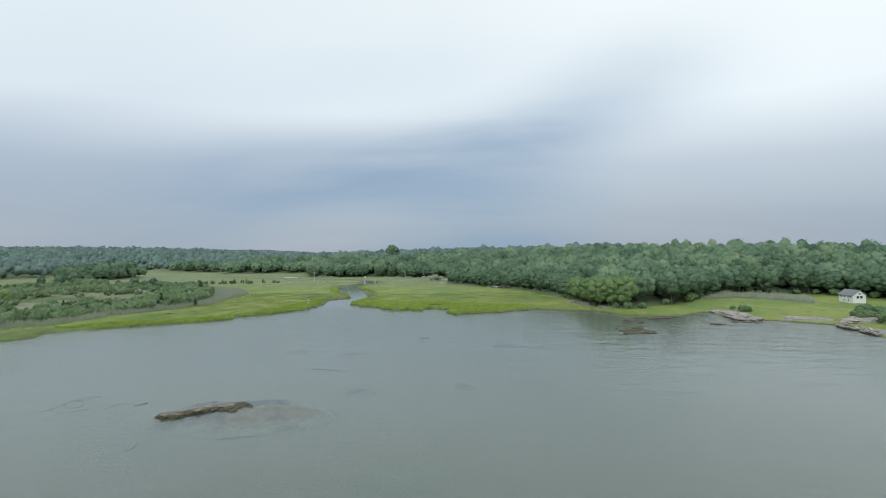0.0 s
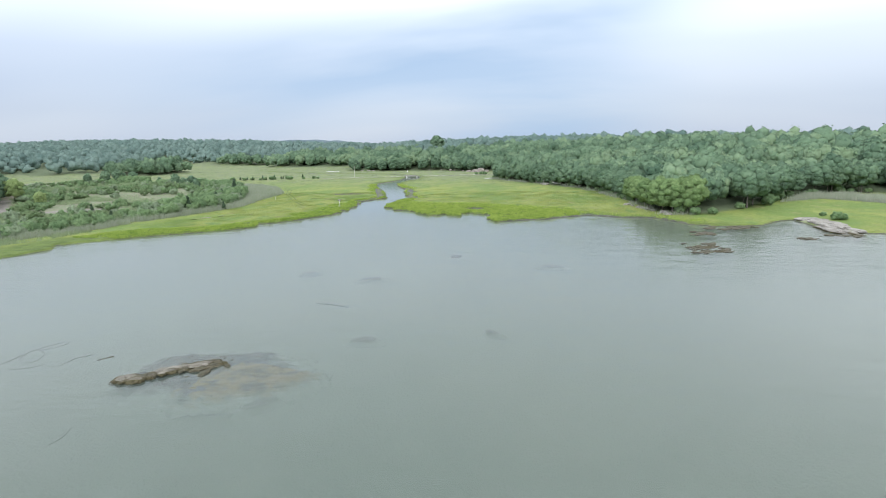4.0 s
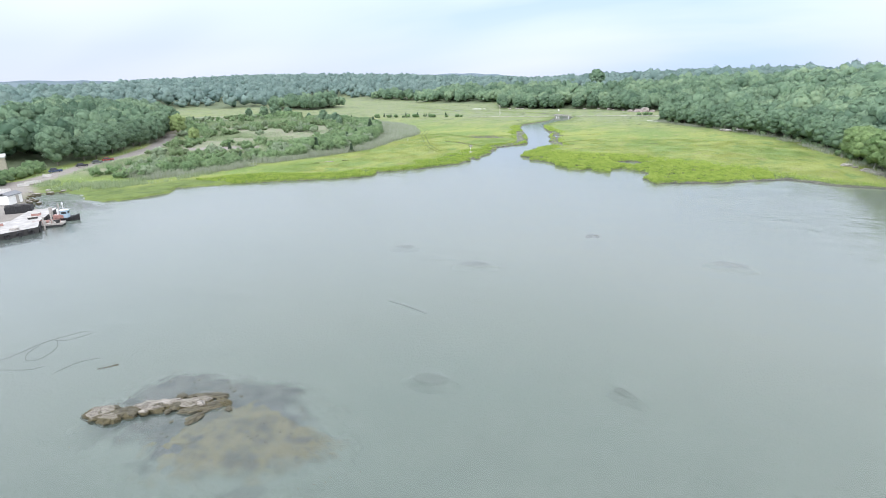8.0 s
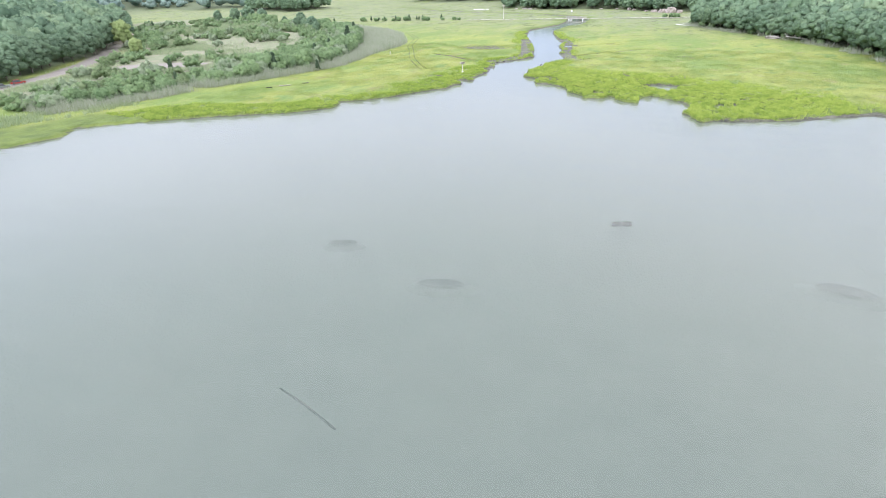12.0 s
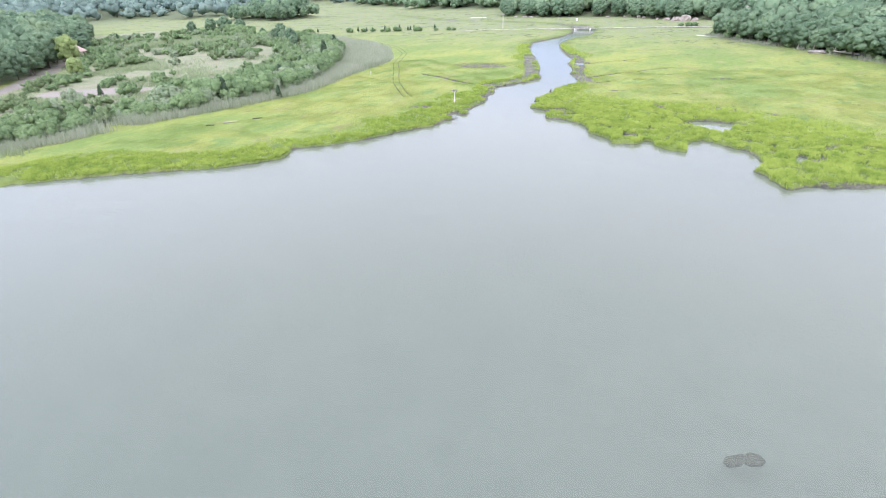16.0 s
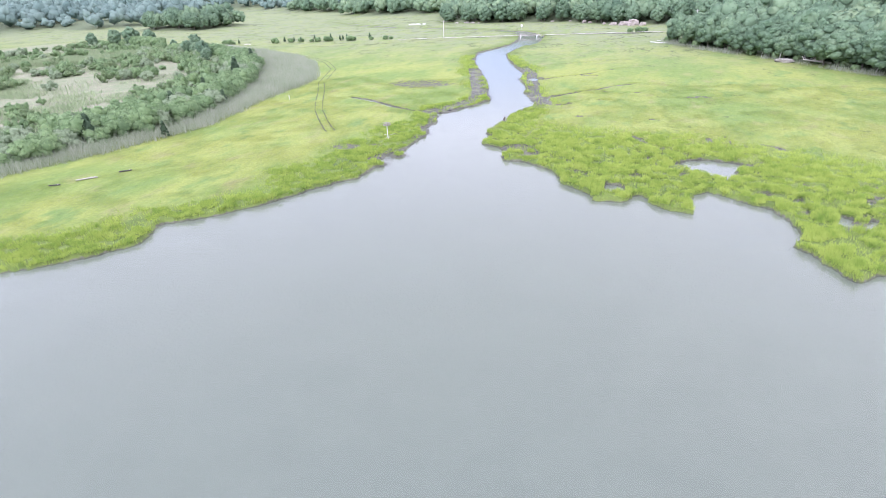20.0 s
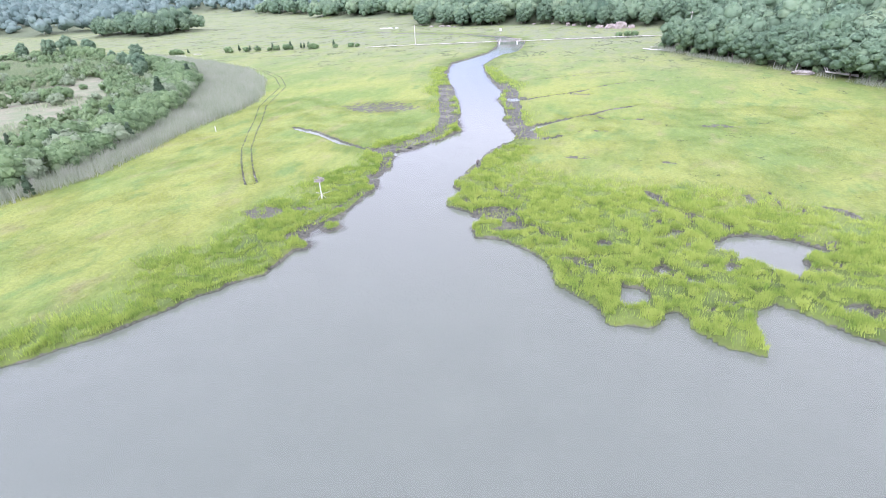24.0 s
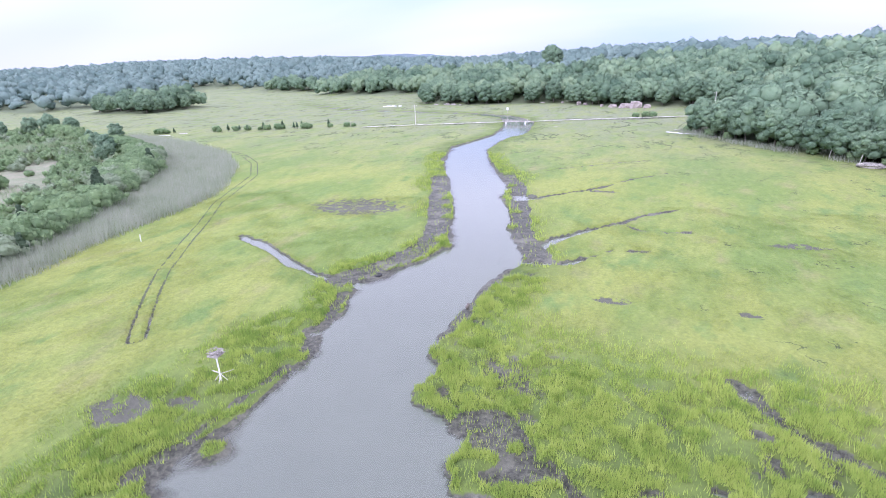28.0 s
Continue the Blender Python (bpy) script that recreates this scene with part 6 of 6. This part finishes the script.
workboat(-116.6, 91.6, 42)
for x, y, h in ((-118.2, 93.0, 3.4), (-121.6, 95.2, 2.8), (-114.4, 89.4, 2.6), (-124.4, 98.2, 2.6)):
    ob = part("mooring_pile", tube_mesh([(x, y, -1.4), (x + 0.05, y, h * 0.5), (x + 0.02, y + 0.05, h)], 0.17, 8), M_WOODGREY)
    tagged(ob, "weathered timber mooring pile beside the quay", "pile", "mooring piles")
for (ax, ay), (bx, by) in zip(QUAY[:2], QUAY[1:3]):
    L = math.hypot(bx - ax, by - ay)
    for k in range(int(L / 1.9)):
        t = (k + 0.5) * 1.9 / L
        m = Matrix.Translation((ax + (bx - ax) * t + 0.28, ay + (by - ay) * t, 0.45)) @ Vector((bx - ax, by - ay, 0)).to_track_quat("X", "Z").to_matrix().to_4x4() @ Matrix.Rotation(radians(90), 4, "X")
        part("tyre_fender", tube_mesh([m @ Vector((0.4 * math.cos(a * 0.5236), 0.4 * math.sin(a * 0.5236), 0)) for a in range(13)], 0.15, 6), M_BLACK, quay)
for i in range(40):
    x, y = -113 - rnd.uniform(0, 18), 76 + rnd.uniform(0, 24)
    if y > 101 + (x + 120) * -0.2 or float(inside(np.array([x]), np.array([y]), QUAY)[0]) < 0.8:
        continue
    th = thing("gear_crate", pose(x, y, 1.15, 0, 0, rnd.uniform(0, 90)), "worn crate of gear on the quay", "crate", "crates and gear on the quay")
    w, d, h = rnd.uniform(0.6, 1.8), rnd.uniform(0.5, 1.1), rnd.uniform(0.3, 0.8)
    mt = rnd.choice((M_TARRED, M_WOODGREY, M_WOODGREY, M_WOODGREY, M_RED))
    block("crate_body", th, mt, 0, 0, 0, w, d, h, 0.03)
    block("crate_lid", th, M_WOODGREY, 0, 0, h, w + 0.06, d + 0.06, 0.06, 0.01)
for x, y in along([(-141, 102.5), (-151, 106.5), (-157, 111.5), (-154.5, 114.5), (-149, 117)], 1.1, 1.3, rnd):
    s = rnd.uniform(0.25, 0.7)
    stone(4 + rnd.randrange(4), M_PALEROCK if rnd.random() < 0.6 else M_ROCK, x, y, max(0.1, height_at(x, y)), s * 1.3, s, s * 0.8, rnd.uniform(0, 180), "broken stone of the shore rubble", "rubble along the yard shore")
for x, y in along([(-160.5, 104), (-168.5, 115), (-179, 128)], 4.4, 0.4, rnd):
    th = thing("concrete_barrier", pose(x, y, height_at(x, y), 0, 0, 48 + rnd.uniform(-8, 8)), "low pale concrete barrier along the yard road", "barrier", "barriers along the yard road")
    block("barrier_body", th, M_PALECONC, 0, 0, -0.05, 2.6, 0.5, 0.55, 0.06)
    block("barrier_crest", th, M_PALECONC, 0, 0, 0.48, 2.5, 0.28, 0.3, 0.05)


def car(x, y, turn, paint, label, tall=0.0):
    th = thing("car", pose(x, y, height_at(x, y) + 0.05, 0, 0, turn), label, "car", "cars parked along the road")
    th.scale = (0.85, 0.85, 0.85)
    bm = box(bmesh.new(), 0, 0, 0.32, 4.5, 1.8, 0.55 + tall * 0.3, 0.14)
    part("body", bm, paint, th)
    bm = bmesh.new()
    z0, z1 = 0.8 + tall * 0.3, 1.42 + tall
    lo = [bm.verts.new(p) for p in ((-1.7, -0.82, z0), (1.0, -0.82, z0), (1.0, 0.82, z0), (-1.7, 0.82, z0))]
    hi = [bm.verts.new(p) for p in ((-1.35, -0.68, z1), (0.35, -0.68, z1), (0.35, 0.68, z1), (-1.35, 0.68, z1))]
    for i in range(4):
        bm.faces.new((lo[i - 1], lo[i], hi[i], hi[i - 1]))
    bm.faces.new(hi)
    bmesh.ops.recalc_face_normals(bm, faces=bm.faces)
    part("window_band", bm, M_GLASS, th)
    block("roof", th, paint, -0.5, 0, z1 - 0.02, 1.75, 1.4, 0.07, 0.03)
    for sx in (-1.4, 1.4):
        for sy in (-0.85, 0.85):
            w = rod("wheel", th, M_BLACK, (sx, sy - 0.11, 0.32), (sx, sy + 0.11, 0.32), 0.33, seg=14)
            rod("rim", w, M_WOODGREY, (sx, sy - 0.13, 0.32), (sx, sy + 0.13, 0.32), 0.18, seg=10)
    for sy in (-0.62, 0.62):
        block("headlight", th, M_WHITEPAINT, 2.22, sy, 0.62, 0.08, 0.35, 0.16, 0.02)
        block("tail_light", th, M_RED, -2.22, sy, 0.66, 0.08, 0.3, 0.18, 0.02)


def paint(name, c):
    return plain(name, c, tuple(min(1, v * 1.15) for v in c), 2, 0.3, relief=0.0)


car(-186.5, 134.1, 68, paint("dark_blue_car_paint", (0.03, 0.06, 0.14)), "dark blue estate car parked on gravel", 0.3)
car(-189.4, 144.6, 70, paint("black_car_paint", (0.02, 0.02, 0.025)), "black car parked on gravel")
car(-192.2, 151.9, 70, paint("grey_car_paint", (0.16, 0.19, 0.17)), "grey-green car parked on gravel")
car(-194.6, 157.6, 70, paint("red_car_paint", (0.30, 0.04, 0.03)), "red car parked on gravel", 0.1)

# ---- the boardwalk and its bridge over the creek ----
WALK = [(-151, 399.5), (-125, 408), (-100, 414), (-91, 416.3), (-79, 417.5), (-65, 422), (-41, 428), (-14, 434)]
board = thing("boardwalk", pose(-85, 417, 0), "long pale timber boardwalk on posts across the marsh", "boardwalk")
M_PALEWOOD = plain("pale_bleached_timber", (0.52, 0.50, 0.46), (0.70, 0.68, 0.63), 5, 0.85)


def local(x, y, z):
    return (x + 85, y - 417, z)


for (ax, ay), (bx, by) in zip(WALK, WALK[1:]):
    L = math.hypot(bx - ax, by - ay)
    n, ux, uy = max(1, round(L / 2.4)), (bx - ax) / L, (by - ay) / L
    turn = math.degrees(math.atan2(uy, ux))
    over_creek = ax == -91
    for k in range(n):
        t = (k + 0.5) / n
        cx, cy = ax + (bx - ax) * t, ay + (by - ay) * t
        px, py, pz = local(cx, cy, 0.85)
        block("deck_panel", board, M_PALEWOOD if k % 3 else M_WOODGREY, px, py, pz, L / n - 0.05, 1.0, 0.10, 0.0, turn=turn)
        for s in (-0.46, 0.46):
            qx, qy, _ = local(cx - uy * s, cy + ux * s, 0)
            rod("post", board, M_WOODGREY, (qx, qy, -0.8), (qx, qy, 2.0 if over_creek else 0.98), 0.07, seg=6)
    for s in (-0.46, 0.46) if over_creek else ():
        for z in (1.95, 1.45):
            a, b = local(ax - uy * s, ay + ux * s, z), local(bx - uy * s, by + ux * s, z)
            rod("handrail", board, M_WOODGREY, a, b, 0.04, seg=6)
for x in (-89.5, -81.0):
    block("pier", board, M_WHITEPAINT, *local(x, 416.6, -1.2), 0.5, 1.4, 2.1, 0.05, "white-painted bridge pier")
block("beam", board, M_WOODGREY, *local(-85, 416.9, 0.75), 12.5, 0.3, 0.4, 0.03, turn=5.7)

# ---- the nesting platform and small things of the marsh ----
nx, ny = -73.2, 215.1
nz = height_at(nx, ny)
nest = thing("nest_platform", pose(nx, ny, nz), "white post with a wide stick nest on the marsh", "nest platform")
rod("pole", nest, M_WHITEPAINT, (0, 0, -0.3), (-0.1, 0.05, 2.75), 0.08, 0.07, 8, "white-painted pole")
for k in range(4):
    a = math.radians(20 + 90 * k)
    rod("brace", nest, M_PALEWOOD, (0.6 * math.cos(a), 0.6 * math.sin(a), 0.05), (0, 0, 0.8), 0.03, 0.03, 6)
rod("perch", nest, M_PALEWOOD, (0.0, 0.0, 0.75), (1.2, 0.5, 1.1), 0.03, 0.02, 6)
rod("perch", nest, M_PALEWOOD, (0.0, 0.0, 0.85), (-0.9, 0.1, 0.9), 0.05, 0.04, 6)
block("platform", nest, M_WOODGREY, -0.1, 0.05, 2.7, 1.1, 1.1, 0.08, 0.01)
for k in range(70):
    a, r = rnd.uniform(0, 6.28), rnd.uniform(0.25, 0.68)
    x, y, z = -0.1 + r * math.cos(a), 0.05 + r * math.sin(a), 2.8 + rnd.uniform(0, 0.4)
    b = a + 1.57 + rnd.uniform(-0.5, 0.5)
    l = rnd.uniform(0.25, 0.5)
    rod("twig", nest, M_WOODGREY if k % 3 else M_BARK, (x - l * math.cos(b), y - l * math.sin(b), z - 0.03), (x + l * math.cos(b), y + l * math.sin(b), z + rnd.uniform(-0.05, 0.12)), 0.022, 0.012, 4)

ob = part("marker_stake", tube_mesh([(-117.2, 247.5, 0.3), (-117.2, 247.5, 1.0), (-117.18, 247.5, 1.75)], 0.09, 8), M_WHITEPAINT)
tagged(ob, "short white stake at the edge of the reeds", "stake")
pts = [(-70.2 + 0.42 * math.cos(a * 0.3927), 243.3 + 0.42 * math.sin(a * 0.3927), 0.12 + 0.06 * math.cos(a * 0.3927)) for a in range(17)]
tagged(part("old_tyre", tube_mesh(pts, 0.15, 8), M_BLACK), "old black tyre half sunk in the creek mud", "tyre")
ob = part("creek_stump", tube_mesh([(-55.0, 235.6, -0.3), (-55.1, 235.6, 0.5), (-54.9, 235.7, 1.0)], 0.22, 8), M_BARK)
tagged(ob, "dark broken stump on the creek bank", "stump")


def sign_post(x, y, h, w, label):
    th = thing("marker_board", pose(x, y, height_at(x, y), 0, 0, 15), label, "marker")
    rod("post", th, M_WOODGREY, (0, 0, -0.3), (0, 0, h), 0.08)
    block("board", th, M_WHITEPAINT, 0, -0.1, h - 1.3, w, 0.06, 1.3, 0.01)


sign_post(-97, 455, 3.0, 1.0, "white marker board on a post in the far marsh")


def utility_pole(x, y, h, label):
    th = thing("utility_pole", pose(x, y, height_at(x, y), 0, 0, 20), label, "utility pole", "utility poles")
    rod("pole", th, M_PALEWOOD, (0, 0, -0.3), (0, 0, h), 0.17, 0.12)
    block("crossarm", th, M_WOODGREY, 0, 0.15, h - 0.7, 1.8, 0.12, 0.14, 0.01)
    for sx in (-0.75, 0.75):
        rod("insulator", th, M_WHITEPAINT, (sx, 0.15, h - 0.56), (sx, 0.15, h - 0.36), 0.06)


utility_pole(-6, 429, 10.5, "grey timber utility pole beside the woods")
utility_pole(-130, 412, 8.6, "thin timber utility pole in the marsh")


def plank(x, y, turn, length, width, mat, label, group):
    th = thing("stranded_plank", pose(x, y, height_at(x, y) + 0.1, 0, 3, turn), label, "plank", group)
    block("board", th, mat, 0, 0, 0, length, width, 0.14, 0.03)
    block("cleat", th, M_WOODGREY, length * 0.3, 0, 0.14, 0.12, width, 0.08, 0.01)


for x, y, t, l, w, mt in ((-113, 181.8, 62, 2.8, 0.35, M_WOODGREY), (-112.4, 182.4, 50, 1.8, 0.3, M_WOODGREY), (-109.7, 186.8, 55, 2.0, 0.4, M_TARRED), (-115.2, 178, 40, 1.6, 0.3, M_TARRED),
                          (-237, 374, 20, 5.0, 1.0, M_WHITEPAINT), (-232, 380, 15, 3.5, 0.8, M_PALEWOOD), (-23.5, 384, -20, 5.5, 1.3, M_WHITEPAINT), (-18.5, 381.5, 10, 4.0, 1.0, M_WHITEPAINT), (-22, 391, 30, 2.5, 1.0, M_PALEWOOD)):
    plank(x, y, t, l, w, mt, "bleached timber stranded on the marsh" if mt is not M_TARRED else "dark timber stranded on the marsh", "stranded timbers")
tree = thing("fallen_tree", pose(22, 322.5, height_at(22, 322.5) + 0.3, 0, 0, 160), "bleached fallen tree at the foot of the woods", "fallen tree")
rod("trunk", tree, M_PALEWOOD, (-4, 0, 0.3), (3.5, 0.4, 1.0), 0.3, 0.18)
for k in range(9):
    t = rnd.uniform(-2, 3.4)
    rod("bough", tree, M_PALEWOOD, (t, 0.2, 0.7), (t + rnd.uniform(0.6, 2.2), rnd.uniform(-1.8, 0.6), rnd.uniform(1.2, 3.2)), 0.11, 0.03, 5)
for k in range(7):
    e = rnd.choice(front[:40])
    h = rnd.uniform(3.5, 6)
    ob = part("bare_trunk", tube_mesh([(e[0] - 1.6, e[1] - 1.6, height_at(*e) - 0.3), (e[0] - 1.3, e[1] - 1.7, h * 0.5), (e[0] - 0.4, e[1] - 1.0, h)], 0.1, 6), M_PALEWOOD)
    tagged(ob, "pale bare trunk standing at the edge of the woods", "tree trunk", "pale trunks at the woods' edge")

for ob in MODELS:
    for o in list(ob.children_recursive) + [ob]:
        bpy.data.objects.remove(o)
